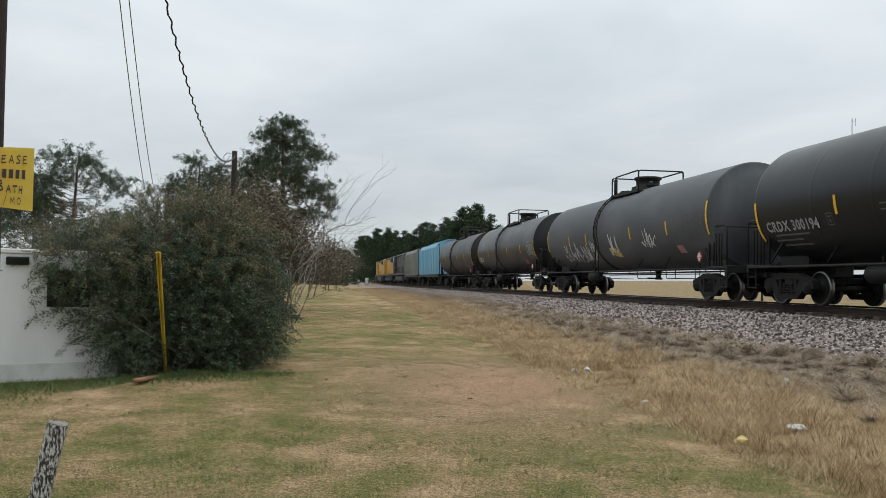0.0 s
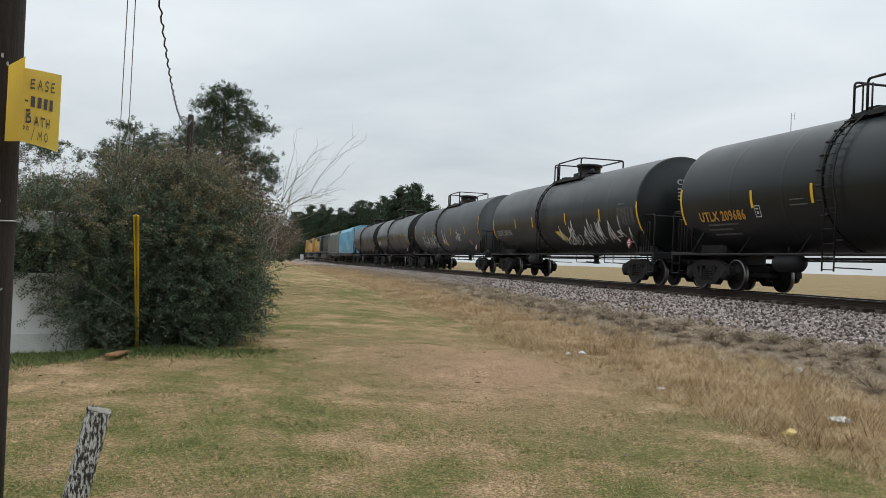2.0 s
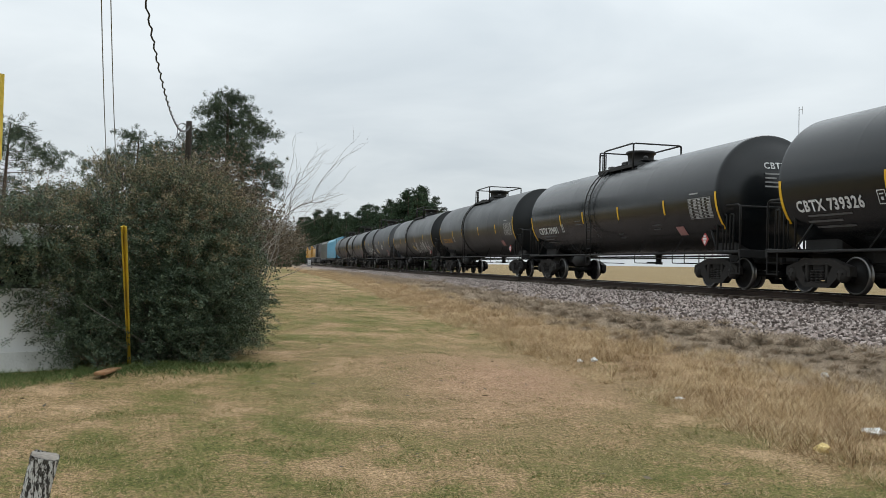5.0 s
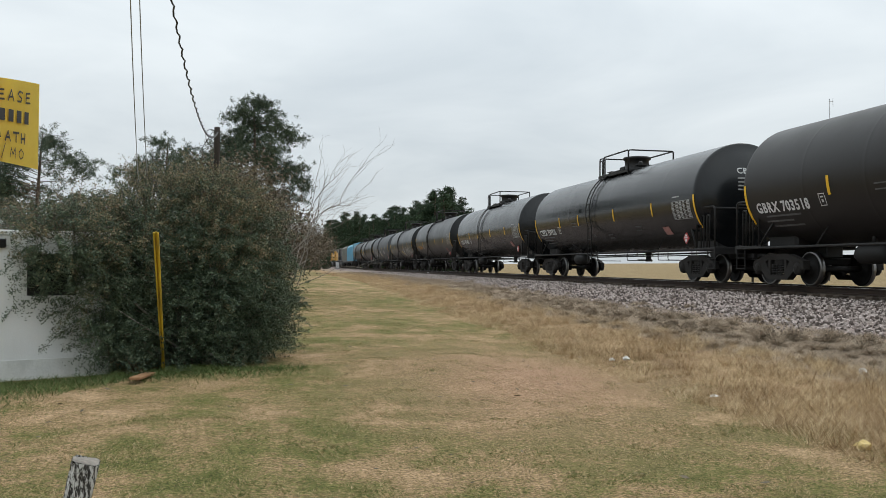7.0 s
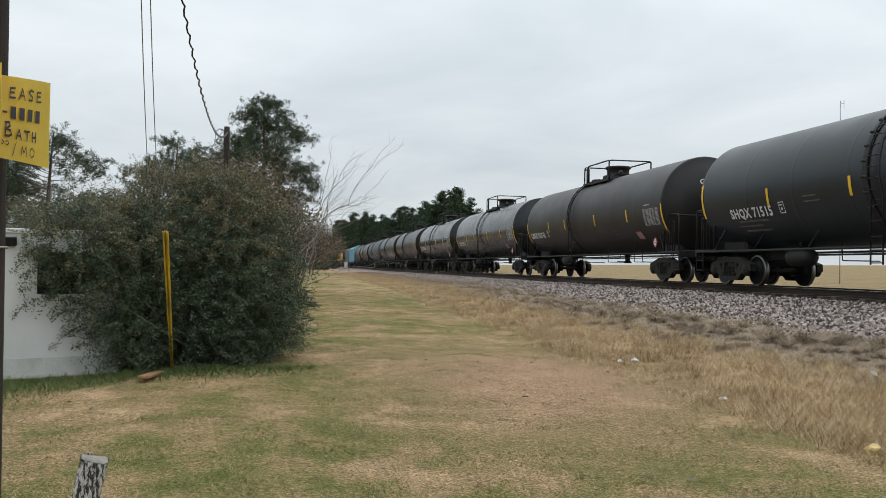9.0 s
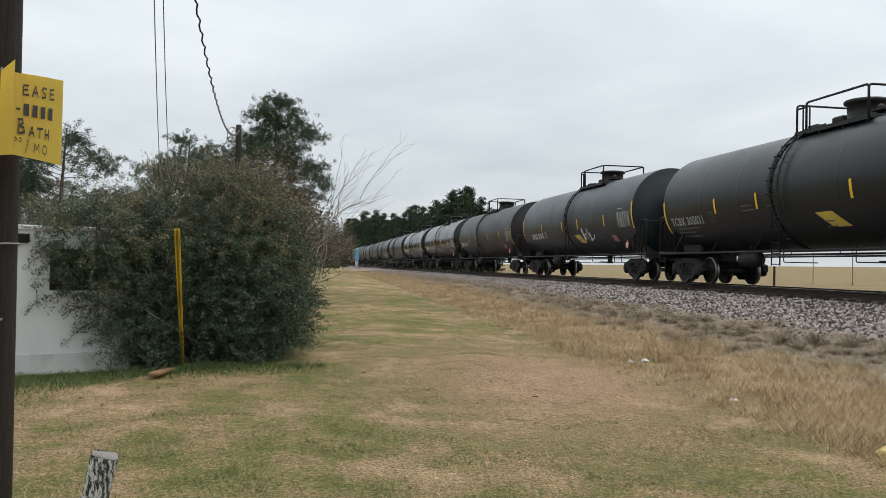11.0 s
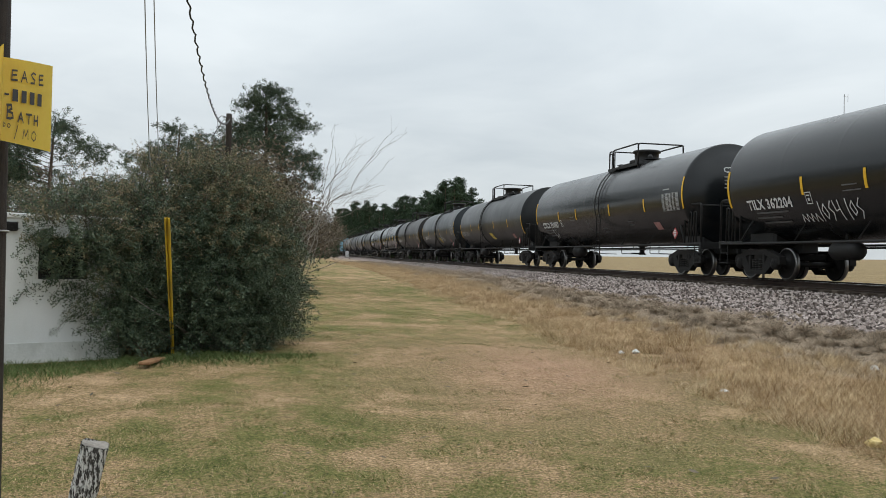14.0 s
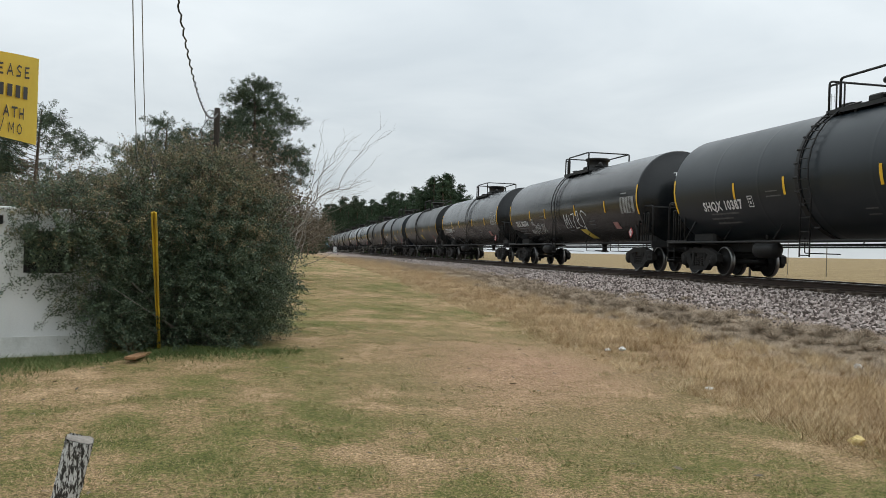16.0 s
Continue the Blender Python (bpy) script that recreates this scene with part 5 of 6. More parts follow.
def build_bush():
    """Broad evergreen shrub: many arching stems, leafy sprays with gaps between them, looser and browner on top."""
    rng = np.random.default_rng(11)
    pr = random.Random(11)
    bush = thing("large_bush", Matrix(), "overgrown evergreen bush with sparse brownish upper sprays", "bush")
    g = 0.2
    lobes = [((-3.75, 11.15, 1.0), (1.15, 1.0, 1.0)), ((-3.35, 11.25, 1.2), (0.72, 1.0, 1.1)), ((-3.6, 11.5, 1.85), (0.95, 1.0, 0.9)), ((-3.1, 11.6, 1.45), (0.56, 0.9, 1.0)),
             ((-4.35, 10.7, 1.45), (0.85, 0.85, 0.85)), ((-4.15, 11.3, 1.95), (0.8, 0.9, 0.7)), ((-2.9, 11.5, 0.9), (0.45, 0.8, 0.5)), ((-4.8, 10.25, 1.55), (0.52, 0.65, 0.45)), ((-4.35, 10.3, 0.95), (0.4, 0.5, 0.5)), ((-4.5, 9.9, 1.05), (0.34, 0.34, 0.34)), ((-4.25, 10.0, 0.62), (0.34, 0.34, 0.3)),
             ((-3.45, 11.4, 2.2), (0.5, 0.7, 0.45)), ((-4.8, 9.7, 1.75), (0.55, 0.4, 0.32)), ((-4.7, 9.9, 1.38), (0.45, 0.45, 0.4)), ((-3.6, 10.75, 0.5), (0.9, 0.55, 0.35)), ((-3.1, 11.1, 0.5), (0.55, 0.6, 0.35)), ((-4.8, 10.9, 1.8), (0.4, 0.5, 0.38))]
    C = np.array([c for c, r in lobes])
    R = np.array([r for c, r in lobes])
    weight = (R[:, 0] * R[:, 1] + R[:, 0] * R[:, 2] + R[:, 1] * R[:, 2])
    weight[C[:, 0] < -4.6] *= 1.7
    weight[(C[:, 0] > -4.6) & (C[:, 0] < -4.2)] *= 1.25
    weight /= weight.sum()

    def depth(q):
        """1 at the outline of the nearest lobe, less inside."""
        return np.sqrt((((q[:, None, :] - C) / R) ** 2).sum(2)).min(1)
    stems = fresh()
    for i in range(90):
        c, r = lobes[pr.randrange(len(lobes))]
        a = (pr.uniform(-4.1, -2.9), pr.uniform(10.7, 11.6), g)
        d = Vector((pr.gauss(0, 1), pr.gauss(-0.3, 1), pr.gauss(0.5, 1))).normalized()
        b = (c[0] + d.x * r[0] * 0.95, c[1] + d.y * r[1] * 0.95, max(0.35, c[2] + d.z * r[2] * 0.95))
        tube(stems, limb_path(pr, a, b, 0.14), 0.02, 5, 0.004)
    tagged(part("stem_tangle", stems, M_TWIG, bush, "thin grey-brown stems"), kind="stuff")
    # dense inner leaves
    inner = []
    while sum(len(o) for o in inner) < 46000:
        i = rng.choice(len(lobes), 3000, p=weight)
        d = rng.normal(size=(3000, 3))
        d /= np.linalg.norm(d, axis=1)[:, None]
        q = C[i] + d * R[i] * rng.uniform(0.3, 0.78, (3000, 1))
        q = q[(q[:, 2] > 0.24) & (q[:, 2] < 2.45)]
        keep = (rng.uniform(0, 1, len(q)) < np.clip(1.25 - 0.36 * q[:, 2], 0.15, 1)) & (q[:, 0] + 0.5 * q[:, 1] > 0.62)
        inner.append(q[keep])
    part("inner_foliage", quads_mesh("bush_inner", leaf_quads(rng, np.concatenate(inner), 0.05, 0.022), M_LEAF), None, bush, "shaded dark green leaves")
    # sprays: a thin twig that arches out and droops, with leaves on both sides
    twigs, low, top = fresh(), [], []
    made = 0
    while made < 4400:
        i = int(rng.choice(len(lobes), p=weight))
        d = rng.normal(size=3)
        d /= np.linalg.norm(d)
        p = C[i] + d * R[i] * rng.uniform(0.66, 0.9)
        if p[2] < 0.3 or depth(p[None])[0] < 0.62:
            continue
        made += 1
        loose = p[2] > 1.75 and d[2] > 0.1
        L = rng.uniform(0.2, 0.5) * (1.5 if loose and rng.uniform() < 0.22 else 1.0)
        out = d * (1, 1, 0.7) + rng.normal(0, 0.35, 3) + (0, 0, 0.45)
        out /= np.linalg.norm(out)
        n = int((84 if not loose else 52) * L / 0.26)
        f = rng.uniform(0, 1, n)
        side = np.cross(out, rng.normal(size=3))
        side /= np.linalg.norm(side)
        axis = p + out * L * f[:, None] - np.array((0, 0, 1.0)) * (0.35 * L * f ** 2)[:, None]
        spread_w = 0.06 * (1 - 0.6 * f) * rng.normal(0, 1, n)
        q = axis + side * spread_w[:, None] + rng.normal(0, 0.016, (n, 3))
        q = q[q[:, 2] > 0.25]
        brown = rng.uniform() < np.clip((p[2] - 1.15) * 0.62, 0.04, 0.8)
        (top if brown else low).append(q)
        if made % 3 == 0 or loose:
            mid = Vector(p + out * L * 0.55 - np.array((0, 0, 0.1 * L)))
            tube(twigs, [Vector(p - out * 0.12), mid, Vector(p + out * L - np.array((0, 0, 0.35 * L)))], 0.004, 3, 0.0015, False)
    part("foliage", quads_mesh("bush_leaves", leaf_quads(rng, np.concatenate(low), 0.032, 0.0125), M_LEAF), None, bush, "small dark green leaves")
    part("upper_foliage", quads_mesh("bush_leaves_top", leaf_quads(rng, np.concatenate(top), 0.028, 0.011), M_LEAF_OLIVE), None, bush, "sparse olive and brown leaves")
    # loose shoots that stand out of the outline
    tips = []
    for i in range(150):
        k = pr.randrange(len(lobes))
        d = Vector((pr.gauss(0, 1), pr.gauss(-0.1, 0.8), pr.gauss(1.0, 0.6))).normalized()
        a = Vector([C[k][j] + d[j] * R[k][j] * 0.85 for j in range(3)])
        if a.z < 0.9:
            continue
        b = a + (d + Vector((pr.gauss(0, 0.3), pr.gauss(0, 0.3), pr.uniform(0, 0.4)))).normalized() * pr.uniform(0.25, 0.6)
        path = limb_path(pr, a, b, 0.12, 4)
        tube(twigs, path, 0.005, 4, 0.0015)
        for q in path[1:]:
            for m in range(10):
                tips.append(np.array(q) + rng.normal(0, 0.035, 3))
    tagged(part("twig_tangle", twigs, M_TWIG_BROWN, bush), kind="stuff")
    part("sprig_leaves", quads_mesh("sprig_leaves", leaf_quads(rng, np.array(tips), 0.032, 0.014), M_LEAF_OLIVE), None, bush)


build_bush()


def pine(x, y, height, spread_r, seed, crown_from=0.45, mat=None, label="tall loblolly pine with open irregular dark crown", dense=1.0, name="pine_tree", needle=1.0, pads=False):
    """Bare trunk, stout level limbs and needle clumps in layers with gaps."""
    rng = np.random.default_rng(seed)
    pr = random.Random(seed)
    z0 = ground_z(x, y)
    tree = thing(name, pose(x, y, z0), label, "tree")
    bm = fresh()
    sway = (pr.uniform(-0.03, 0.03) * height, pr.uniform(-0.03, 0.03) * height)
    trunk = [Vector((sway[0] * (i / 8) ** 2, sway[1] * (i / 8) ** 2, height * 0.97 * i / 8 - 0.3)) for i in range(9)]
    tube(bm, trunk, 0.02 * height, 10, 0.004 * height)
    part("trunk", bm, M_BARK, tree)
    lb, pts = fresh(), []
    n = int((52 if pads else 56) * dense)
    for i in range(n):
        f = crown_from + (1 - crown_from) * (i + pr.random()) / n
        k = f * 8
        a = trunk[int(min(7, k))].lerp(trunk[int(min(7, k)) + 1], k - int(min(7, k)))
        u = (f - crown_from) / (1 - crown_from)
        R = spread_r * (0.45 + 0.55 * min(1.0, u / 0.2)) * (1 - u) ** (0.5 if pads else 0.62) * 1.1 * pr.uniform(0.55, 1.12) + 0.3
        az = pr.uniform(0, 6.283)
        b = a + Vector((math.cos(az) * R, math.sin(az) * R, R * pr.uniform(-0.05, 0.35)))
        path = limb_path(pr, a, b, 0.08, 4)
        tube(lb, path, 0.0045 * height * (1.1 - u), 5, 0.012)
        for j in range(max(3, int(R * 2.6)) if pads else 0):
            # a flat pad of tufts, each tuft a burst of needles
            c = np.array(a.lerp(b, pr.uniform(0.45, 1.05))) + rng.normal(0, 1, 3) * (0.45, 0.45, 0.22)
            for m in range(int(5.2 * dense)):
                tuft = c + rng.normal(0, 1, 3) * (0.34, 0.34, 0.2)
                pts.append(tuft + rng.normal(0, 0.1, (26, 3)))
        for j in range(0 if pads else max(2, int(R * 2.3))):
            t = pr.uniform(0.25, 1.0)
            c = np.array(a.lerp(b, t)) + rng.normal(0, 0.16, 3) * (R * 0.55, R * 0.55, 0.5)
            k2 = int(rng.integers(50, 90) * dense)
            s = height * 0.0205
            q = rng.normal(0, 1, (k2, 3)) * (s * 1.2, s * 1.2, s * 0.6)
            pts.append(c + q)
    tagged(part("limb_work", lb, M_BARK, tree), kind="stuff")
    P = np.concatenate(pts)
    part("crown", quads_mesh("pine_needles", leaf_quads(rng, P, 0.24 if pads else height * 0.025 * needle, 0.038 if pads else height * 0.0046 * needle, 0.4), mat or M_PINE), None, tree, "clumps of dark green needles")
    return tree


EYE = Vector((-0.493, -0.038, 1.5))


def toward(dx, dy, dist):
    d = Vector((dx, dy, 0)).normalized() * dist
    return EYE.x + d.x, EYE.y + d.y


for dx, dy, dist, height, wide, seed, low, dense in ((-0.2005, 0.9637, 70, 14.6, 4.6, 21, 0.36, 1.35), (-0.298, 0.9456, 88, 13.4, 4.6, 22, 0.62, 0.8), (-0.4178, 0.8992, 62, 9.9, 4.2, 23, 0.36, 0.85),
                                                     (-0.49, 0.87, 60, 8.6, 3.2, 24, 0.34, 0.7), (-0.262, 0.965, 92, 13.2, 2.6, 25, 0.5, 0.8), (-0.455, 0.89, 75, 9.4, 3.4, 26, 0.36, 0.7)):
    x, y = toward(dx, dy, dist)
    pine(x, y, height, wide, seed, low, dense=dense, pads=True)


def far_woods():
    """Dense pine wood beyond the line, one continuous stand."""
    specs = []
    pr = random.Random(9)
    for i in range(120):
        a = -0.2 + 0.252 * (i + pr.random()) / 120
        dist = pr.uniform(150, 195)
        if a > -0.122:
            clear = pr.uniform(10, 26)
            while offset(*toward(math.tan(a), 1.0, dist))[0] < clear and dist < 640:
                dist += 8
        else:
            dist = pr.uniform(110, 230)
        specs.append((a, dist))
    return specs


def wood_height(a):
    """The stand's top seen from the road: rises towards the line, then ends."""
    pts = ((-0.20, 0.034), (-0.14, 0.042), (-0.115, 0.062), (-0.095, 0.066), (-0.075, 0.060), (-0.05, 0.074), (-0.03, 0.078), (-0.012, 0.088), (0.012, 0.104), (0.03, 0.088), (0.048, 0.068), (0.06, 0.05))
    return float(np.interp(a, [p[0] for p in pts], [p[1] for p in pts]))


for i, (a, dist) in enumerate(far_woods()):
    x, y = toward(math.tan(a), 1.0, dist)
    l, s = offset(x, y)
    if abs(l) < 6:
        continue
    h = wood_height(a) * dist + 0.7
    h *= random.Random(i).uniform(0.8, 1.02) if i % 3 else 0.55
    pine(x, y, h, h * 0.26, 100 + i, 0.04, M_PINE_FAR, "dark conical pine in a far wood", 0.62, needle=1.8)


def bare_tree(x, y, height, seed, mat, label, spread_f=0.6, depth=4, thick=0.012, lean=(0.0, 0.0), name="bare_tree", leaves=0, few=False):
    pr = random.Random(seed)
    tree = thing(name, pose(x, y, ground_z(x, y) - 0.05), label, "tree")
    bm, tips = fresh(), []

    def grow(p, d, length, r, lev):
        q = p + d * length
        path = limb_path(pr, p, q, 0.16 if few else 0.07, 6)
        tube(bm, path, r, 5, r * 0.55, False)
        if lev == 0:
            tips.append(q)
            return
        for k in range(pr.randint(2, 3) if few else pr.randint(2, 4)):
            nd = (d + Vector((pr.gauss(0, spread_f) + lean[0], pr.gauss(0, spread_f) + lean[1], pr.gauss(0.1, spread_f * 0.6)))).normalized()
            grow(path[pr.randint(2, 5) if k else 6], nd, length * pr.uniform(0.55, 0.85), r * 0.58, lev - 1)
    for k in range(2 if few else 3):
        grow(Vector((pr.uniform(-0.2, 0.2), pr.uniform(-0.2, 0.2), 0)), Vector((pr.gauss(lean[0], 0.25), pr.gauss(lean[1], 0.25), 1)).normalized(), height * 0.33, thick * height, depth)
    tagged(part("branch_work", bm, mat, tree), kind="stuff")
    if leaves:
        rng = np.random.default_rng(seed)
        T = np.array(tips)
        P = (T[rng.integers(0, len(T), leaves)] + rng.normal(0, height * 0.05, (leaves, 3)))
        part("dry_leaves", quads_mesh("dry_leaves", leaf_quads(rng, P, 0.11, 0.05), M_DRYLEAF), None, tree, "withered brown leaves")
    return tree


x, y = toward(-0.178, 0.985, 19)
bare_tree(x, y, 5.0, 41, M_TWIG, "leafless sapling with pale grey branches", 0.5, 4, 0.0038, (0.08, 0), few=True)
x, y = toward(-0.172, 0.985, 21)
bare_tree(x, y, 4.5, 44, M_TWIG, "leafless sapling with pale grey branches", 0.5, 4, 0.0034, (0.16, 0), few=True)
for ax, dist, h, seed, lv in ((-0.20, 24, 4.6, 51, 5200), (-0.225, 25, 4.9, 52, 5200), (-0.18, 26, 4.0, 53, 4200), (-0.25, 27, 4.6, 54, 4200), (-0.165, 38, 3.6, 55, 3000), (-0.15, 60, 4.6, 56, 3000), (-0.14, 85, 5.5, 57, 3000),
                              (-0.30, 30, 3.9, 58, 2600), (-0.36, 32, 4.0, 59, 2600), (-0.42, 34, 4.0, 60, 2600), (-0.47, 36, 4.2, 61, 2600)):
    x, y = toward(ax, 0.98, dist)
    bare_tree(x, y, h, seed, M_TWIG_BROWN, "bushy winter thicket with withered brown leaves", 0.55, 4, 0.008, (0, 0), "thicket", lv)

# unseen trees added behind the viewer to darken what the tank sides reflect
back = pine(-3.0, -30.0, 11.0, 3.6, 300, 0.08, label="unseen bushy pine added behind the viewer to darken reflections", dense=0.8)
for i in range(9):
    a = radians(158 + 14 * i)
    copy_thing(back, pose(34 * math.cos(a) + 1, 30 * math.sin(a) - 4 + (i % 3), -0.15, 0, 0, 47 * i))

# ---- lines and far poles ----


def far_pole(dx, dy, dist, top, r, label):
    x, y = toward(dx, dy, dist)
    p = thing("utility_pole", Matrix(), label, "pole")
    part("shaft", pole_at(fresh(), x, y, ground_z(x, y) - 0.2, top, r * 1.2, r, 14), M_POLE_FAR, p)
    return Vector((x, y, top)), p


top2, pole2 = far_pole(-0.2437, 0.9579, 22.8, 5.05, 0.075, "weathered brown wooden pole behind the bush")
top3, pole3 = far_pole(-0.3171, 0.9424, 22.1, 3.85, 0.065, "weathered wooden pole carrying two lines")
b3 = fresh()
lathe(b3, [(0.06, 3.25), (0.10, 3.28), (0.10, 3.66), (0.08, 3.7), (0.03, 3.72)], 14, "Z", (top3.x + 0.2, top3.y, 0))
part("transformer", b3, M_LOCODARK, pole3, "dark grey cylindrical transformer")


def cable(name, a, b, sag, r, mat, label, twist=0.0, seg=6, n=60):
    c = thing(name, Matrix(), label, "cable")
    pts = []
    for i in range(n + 1):
        f = i / n
        p = Vector(a).lerp(Vector(b), f)
        p.z -= sag * 4 * f * (1 - f)
        if twist:
            p += Vector((math.cos(i * 1.7), 0, math.sin(i * 1.7))) * twist
        pts.append(p)
    part("strand", tube(fresh(), pts, r, seg), mat, c)
    return c


cable("service_cable", (PX + 0.17, PY, 7.03), (top2.x + 0.02, top2.y, 4.93), 1.716, 0.012, M_WIRE, "twisted black service cable between two poles", 0.016, 6, 170)
cable("power_line", (PX + 0.62, PY, 4.45), (top3.x - 0.02, top3.y, 3.8), 1.59, 0.0048, M_WIRE_GREY, "thin grey overhead line")
cable("power_line", (PX + 0.65, PY, 4.68), (top3.x + 0.2, top3.y, 3.78), 1.64, 0.0048, M_WIRE_GREY, "thin grey overhead line")
# looped lead and bracket at the top of the pole behind the bush
lead = fresh()
tube(lead, [top2 + Vector(v) for v in ((-0.09, 0, -0.08), (-0.2, 0, -0.05), (-0.3, 0, -0.14), (-0.28, 0, -0.36), (-0.14, 0, -0.5), (-0.08, 0, -0.42))], 0.009, 5)
tube(lead, [top2 + Vector(v) for v in ((-0.12, 0, -0.13), (-0.3, 0, -0.4), (-0.5, 0.1, -0.7), (-0.9, 0.2, -1.1))], 0.008, 5)
part("drip_loop", lead, M_WIRE, pole2, "looped black cable lead")


def mast(dx, dy, dist, top, r, label, bars):
    x, y = toward(dx, dy, dist)
    p = thing("radio_mast", Matrix(), label, "mast")
    part("pole", tube(fresh(), [(x, y, ground_z(x, y) - 0.1), (x, y, top)], r, 8), M_GALV, p)
    for i in range(bars):
        bm = fresh()
        tube(bm, [(x - 0.05, y, top - 0.2 - 0.5 * i), (x + 0.3, y, top - 0.2 - 0.5 * i)], 0.018, 5)
        tube(bm, [(x + 0.28, y, top - 0.6 - 0.5 * i), (x + 0.28, y, top + 0.05 - 0.5 * i)], 0.018, 5)
        part("antenna", bm, M_GALV, p)


mast(0.4167, 0.8915, 75, 15.2, 0.04, "thin grey radio mast across the field", 1)
mast(0.3842, 0.9114, 80, 13.2, 0.035, "thin grey mast with small antenna across the field", 1)
for dx, dy, dist, h in ((0.354, 0.94, 40, 1.75),):
    x, y = toward(dx, dy, dist)
    p = thing("field_post", Matrix(), "dark wooden post in the dry field", "post")
    part("shaft", pole_at(fresh(), x, y, ground_z(x, y) - 0.1, h, 0.06, 0.05, 8), M_POLE_FAR, p)

# relay cabinet beside the line
p = along(165, -4.0)
cab = thing("relay_cabinet", pose(p.x, p.y, ground_z(p.x, p.y), 0, 0, -math.degrees(heading(165))), "white trackside relay cabinet", "cabinet")
part("body", box(fresh(), (0, 0, 0.7), (0.6, 0.5, 1.1), 0.03), M_BOX, cab)
part("base", box(fresh(), (0, 0, 0.05), (0.8, 0.6, 0.3)), M_ROAD, cab)
part("door", box(fresh(), (0, -0.26, 0.7), (0.45, 0.03, 0.95), 0.01), M_BOX, cab)

# ---- grass, weeds and litter ----


def scatter(rng, n, s0, s1, l0, l1, power=1.6):
    """Ground points in a stretch of the plan, thicker near the viewer."""
    s = s0 + (s1 - s0) * rng.uniform(0, 1, n) ** power
    l = rng.uniform(l0, l1, n)
    P = np.empty((n, 3))
    for i in range(n):
        p = along(s[i], l[i])
        P[i] = (p.x, p.y, gz(p.x, p.y) - 0.004)
    return P, s, l


def build_grass():
    rng = np.random.default_rng(31)
    P, s, l = scatter(rng, 125000, 1.2, 30, -20, -9.9, 1.7)
    worn = np.exp(-((P[:, 0] - 0.75) / 1.6) ** 2 - ((P[:, 1] - 10.1) / 1.9) ** 2)
    P = P[rng.uniform(0, 1, len(P)) > 0.8 * worn]
    clump = np.array([noise.noise((q[0] * 3.1, q[1] * 3.1, 2)) + 0.6 * noise.noise((q[0] * 9, q[1] * 9, 4)) for q in P])
    P, clump = P[clump > -0.42], clump[clump > -0.42]
    P = np.repeat(P, 6, 0) + np.concatenate([rng.normal(0, 0.028, (6 * len(P), 2)), np.zeros((6 * len(P), 1))], 1)
    tall = np.repeat(0.0165 + 0.011 * np.clip(clump, -0.5, 1), 6)
    ob = new("lawn_grass", tris_mesh("lawn_grass", blades(rng, P, tall, 0.0046, 1.1), M_GRASS))
    tagged(ob, "short mown dormant grass, brown and green", "grass", kind="stuff")
    P, s, l = scatter(rng, 44000, 2, 75, -10.7, -8.3, 1.6)
    keep = np.array([noise.noise((p[0] * 0.9, p[1] * 0.9, 5)) + 0.9 * noise.noise((p[0] * 2.6, p[1] * 2.6, 8)) > -0.2 for p in P])
    P = P[keep]
    P = np.repeat(P, 6, 0) + np.concatenate([rng.normal(0, 0.04, (6 * len(P), 2)), np.zeros((6 * len(P), 1))], 1)
    hh = np.array([0.04 + 0.10 * max(0, noise.noise((p[0] * 0.6, p[1] * 0.6, 9)) + 0.35) for p in P])
    ob = new("straw_grass", tris_mesh("straw_grass", blades(rng, P, hh, 0.0042, 1.0), M_STRAW))
    tagged(ob, "tall dry straw-coloured grass on the verge", "grass", kind="stuff")
    P, s, l = scatter(rng, 26000, 4, 80, -8.9, -6.2, 1.4)
    P = np.repeat(P, 4, 0) + np.concatenate([rng.normal(0, 0.05, (4 * len(P), 2)), np.zeros((4 * len(P), 1))], 1)
    ob = new("dead_weeds", tris_mesh("dead_weeds", blades(rng, P, 0.075, 0.005, 1.0), M_WEED))
    tagged(ob, "low grey-brown dead weeds beside the stones", "weeds", kind="stuff")
    M = []
    for i in range(640):
        s0 = 4 + 76 * rng.uniform(0, 1) ** 1.4
        l0 = rng.normal(-7.5, 0.72)
        p = along(float(s0), float(l0))
        n = 330
        d = rng.normal(size=(n, 3))
        d[:, 2] = np.abs(d[:, 2])
        d /= np.linalg.norm(d, axis=1)[:, None]
        r = rng.uniform(0.10, 0.25)
        c = np.array((p.x, p.y, gz(p.x, p.y)))
        e = np.cross(d, rng.normal(size=(n, 3)))
        e = e / np.linalg.norm(e, axis=1)[:, None] * 0.0028
        root, tip = c + d * r * 0.1, c + d * r * rng.uniform(0.7, 1.1, (n, 1)) * (1.2, 1.2, 0.75)
        M.append(np.stack([root - e, root + e, tip], 1))
    ob = new("weed_mounds", tris_mesh("weed_mounds", np.concatenate(M), M_WEED))
    tagged(ob, "many low round dead weed mounds", "weeds", kind="stuff")
    M = []
    for i in range(620):
        s0 = 3 + 60 * rng.uniform(0, 1) ** 1.5
        l0 = rng.uniform(-10.6, -8.3)
        p = along(float(s0), float(l0))
        n = 64
        root = np.array((p.x, p.y, gz(p.x, p.y))) + np.concatenate([rng.normal(0, 0.05, (n, 2)), np.zeros((n, 1))], 1)
        M.append(blades(rng, root, rng.uniform(0.09, 0.21), 0.0042, 0.6))
    ob = new("straw_tufts", tris_mesh("straw_tufts", np.concatenate(M), M_STRAW))
    tagged(ob, "taller pale straw tufts standing on the verge", "grass", kind="stuff")
    # greener strip along the shed and bush, and at the verge's foot
    Q = []
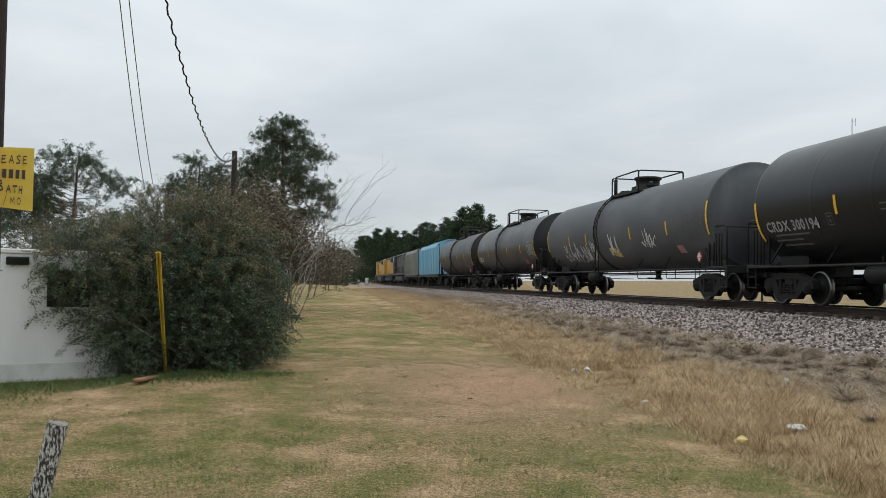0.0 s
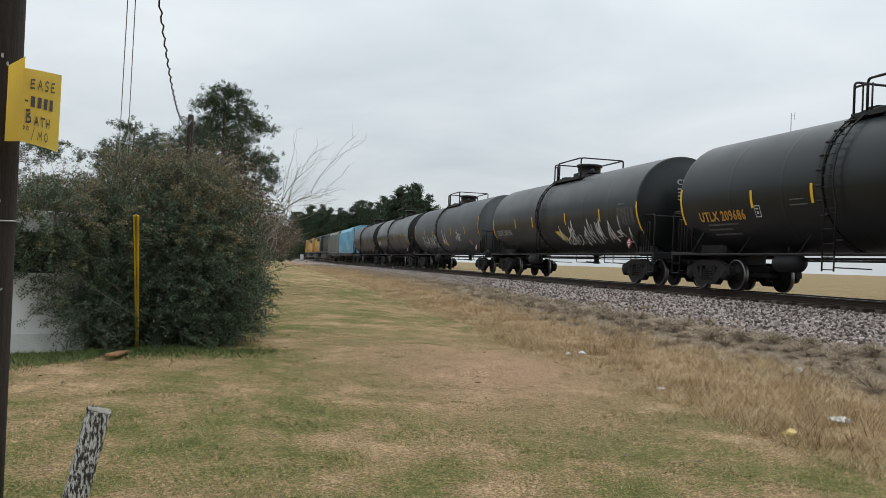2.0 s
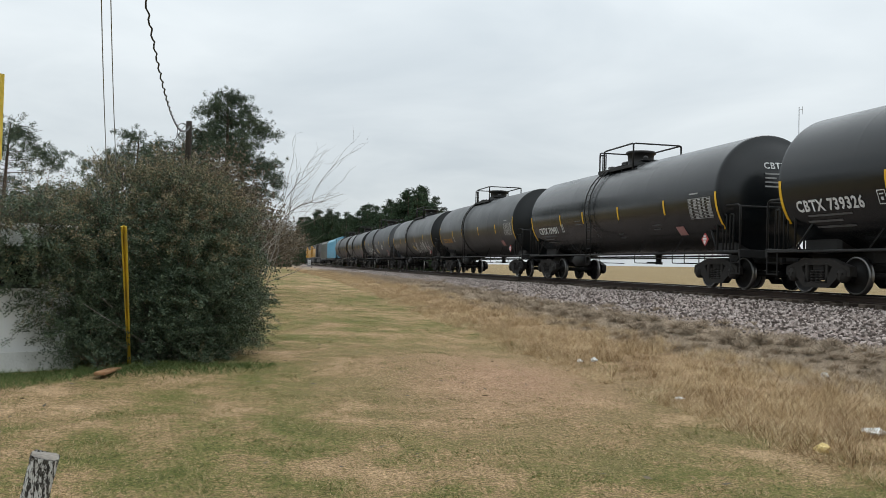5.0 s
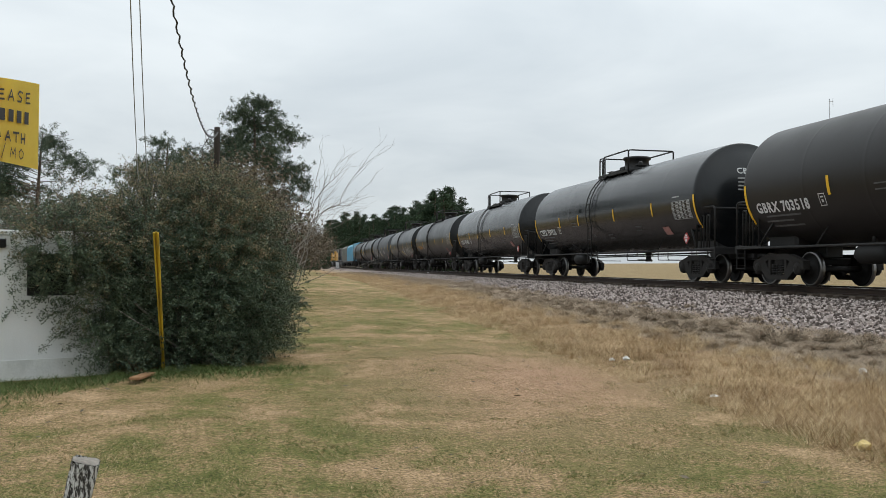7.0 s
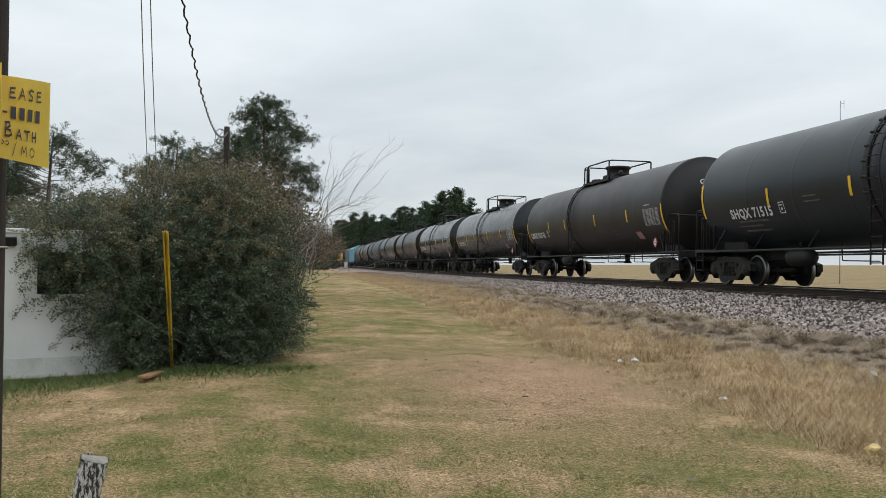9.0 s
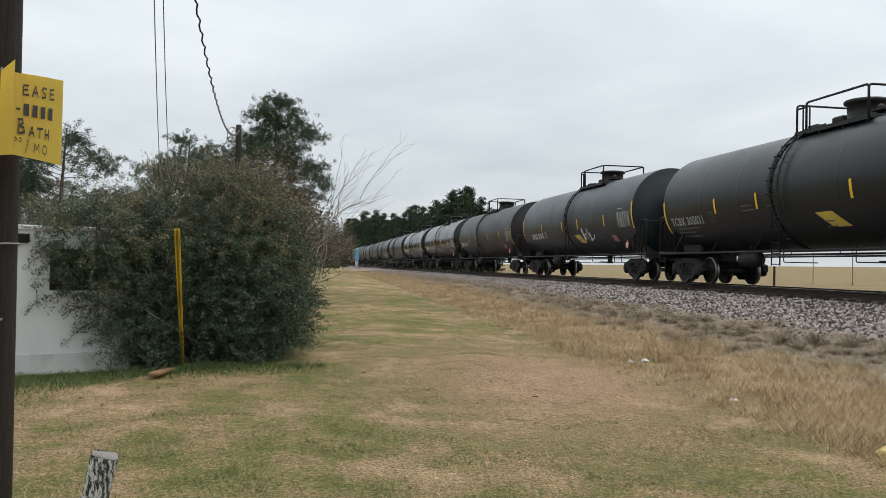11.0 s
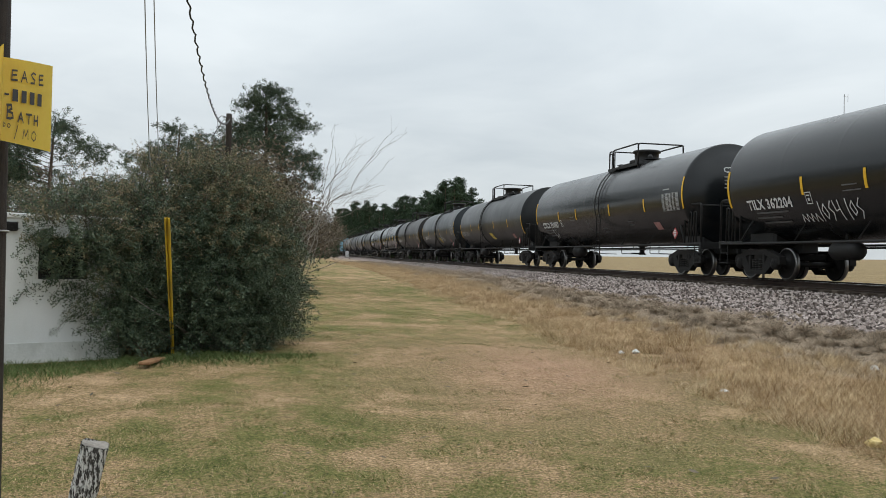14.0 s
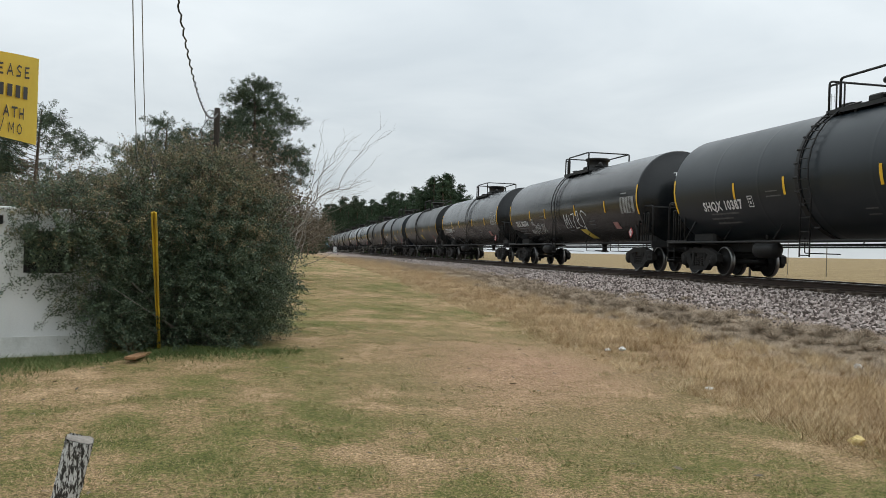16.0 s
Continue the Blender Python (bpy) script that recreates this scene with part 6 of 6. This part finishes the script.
    for i in range(17000):
        u = rng.uniform(0, 1)
        x = -7.5 + 5.6 * u
        yb = 9.0 + 1.25 * (x + 5.3) / 1.6 * 0.75 if x < -3.9 else 10.1 + 0.25 * (x + 3.9)
        y = yb - abs(rng.normal(0, 0.75 if x < -4.2 else 0.4)) + 0.15
        if x > -3.4 and rng.uniform(0, 1) > (-1.95 - x) / 1.45:
            continue
        Q.append((x, y, gz(x, y) - 0.004))
    ob = new("green_grass", tris_mesh("green_grass", blades(rng, np.array(Q), 0.065, 0.009, 1.0), M_GREEN))
    tagged(ob, "longer green grass along the shed wall and bush", "grass", kind="stuff")


build_grass()


def weed_tuft(x, y, r, seed):
    rng = np.random.default_rng(seed)
    n = 1000
    d = rng.normal(size=(n, 3))
    d[:, 2] = np.abs(d[:, 2])
    d /= np.linalg.norm(d, axis=1)[:, None]
    c = np.array((x, y, gz(x, y) + 0.02))
    tip = c + d * r * rng.uniform(0.7, 1.1, (n, 1)) * (1, 1, 0.85)
    a = c + d * r * 0.15
    e = np.cross(d, rng.normal(size=(n, 3)))
    e = e / np.linalg.norm(e, axis=1)[:, None] * 0.004
    mid = (a + tip) / 2 + rng.normal(0, r * 0.12, (n, 3))
    V = np.concatenate([np.stack([a - e, a + e, mid], 1), np.stack([mid - e, mid + e, tip], 1)])
    ob = new("weed_tuft", tris_mesh("weed_tuft", V, M_WEED))
    tagged(ob, "round dry grey-brown weed tuft on gravel", "weed", "weed tufts by the ballast")


for i, (x, y, r) in enumerate(((4.22, 13.9, 0.2), (5.07, 11.86, 0.17), (4.45, 12.6, 0.22), (4.75, 12.3, 0.2), (5.35, 11.3, 0.2), (3.75, 15.0, 0.16), (3.9, 14.5, 0.17), (3.2, 17.0, 0.2), (2.6, 19.5, 0.22), (2.9, 18.0, 0.18), (5.75, 10.4, 0.2), (2.2, 21.5, 0.22))):
    weed_tuft(x, y, r, 70 + i)


def litter(name, x, y, size, mat, label, seed, flat=0.5):
    """A crumpled scrap."""
    bm = fresh()
    bmesh.ops.create_icosphere(bm, subdivisions=2, radius=1.0)
    pr = random.Random(seed)
    for v in bm.verts:
        v.co = Vector((v.co.x * size * pr.uniform(0.6, 1.2), v.co.y * size * 0.7 * pr.uniform(0.6, 1.2), v.co.z * size * flat * pr.uniform(0.5, 1.2)))
    me = bpy.data.meshes.new(name)
    bm.to_mesh(me)
    bm.free()
    me.materials.append(mat)
    ob = new(name, me)
    ob.matrix_basis = pose(x, y, gz(x, y) + size * flat * 0.6, 0, 0, pr.uniform(0, 360))
    return tagged(ob, label, "litter")


litter("paper_scrap", 1.94, 11.47, 0.06, M_PAPER, "crumpled white paper scrap in the grass", 1)
litter("paper_scrap", 2.12, 11.42, 0.07, M_PAPER, "crumpled white paper scrap in the grass", 2)
litter("paper_scrap", 2.39, 8.63, 0.06, M_PAPER, "torn white paper on the verge", 3, 0.3)
litter("paper_scrap", 3.39, 6.75, 0.11, M_PAPER, "large crumpled white paper on the verge", 4, 0.35)
litter("paper_cup", 2.73, 6.31, 0.06, M_LITTER_Y, "crushed pale yellow cup on the verge", 5, 0.8)
litter("paper_scrap", 4.2, 9.2, 0.05, M_PAPER, "small white scrap standing in dry grass", 6, 1.0)
litter("plastic_bag", -0.95, 78.0, 0.25, M_PAPER, "white plastic scrap far along the verge", 7, 0.4)

bd = thing("rotten_board", pose(-3.72, 9.55, gz(-3.7, 9.5) + 0.03, 0, 3, 96), "broken orange-brown board lying in the grass", "board")
part("plank", box(fresh(), (0, 0, 0), (0.8, 0.12, 0.035), 0.008), M_BOARD, bd)
rng_l = random.Random(77)
lv = fresh()
for i in range(170):
    yy = rng_l.uniform(3.0, 13)
    xx = rng_l.uniform(-4.2, 2.0)
    c = Vector((xx, yy, gz(xx, yy) + 0.022))
    a = rng_l.uniform(0, 6.28)
    s = rng_l.uniform(0.018, 0.045)
    t = Vector((math.cos(a), math.sin(a), rng_l.uniform(-0.3, 0.3)))
    n = Vector((-math.sin(a), math.cos(a), rng_l.uniform(-0.4, 0.4)))
    lv.faces.new([lv.verts.new(c + p) for p in (-t * s, n * s * 0.4, t * s, -n * s * 0.4)])
me = bpy.data.meshes.new("fallen_leaves")
lv.to_mesh(me)
lv.free()
me.materials.append(M_DRYLEAF)
tagged(new("fallen_leaves", me), "scattered dry brown leaves on the lawn", "leaves", kind="stuff")


# ---- what moves ----


def car_pose(s):
    p = along(s, 0.0, ZR)
    return pose(p.x, p.y, p.z, 0, 0, 90 - math.degrees(heading(s)))


# how far the train runs ahead of its steady pace, each half second from the start
SURGE = (0.17, 0.18, 0.04, -0.42, -0.29, -0.08, -0.06, -0.2, 0.0, 0.05, 0.05, 0.05, -0.05, -0.1, 0.12, 0.2, 0.25, 0.0, 0.07,
         0.05, 0.05, 0.0, 0.0, 0.0, 0.0, -0.05, -0.08, -0.08, 0.2, 0.2, 0.2, -0.15, -0.26)


def run(t):
    """Metres the train has gone at time t."""
    return SPEED * t + GAIN * t * t + float(np.interp(t, [0.5 * i for i in range(33)], SURGE))


def motions():
    times = [i * 0.5 for i in range(33)]
    for car, s0 in TRAIN:
        walk(car, [(t, car_pose(s0 + run(t))) for t in times])
    spin_times = [i / 15 for i in range(241)]
    for w in SPIN:
        x, y, z = w.matrix_basis.translation
        walk(w, [(t, pose(x, y, z, 0, 0, 0) @ Matrix.Rotation(run(t) / 0.4585, 4, "Y")) for t in spin_times])


motions()
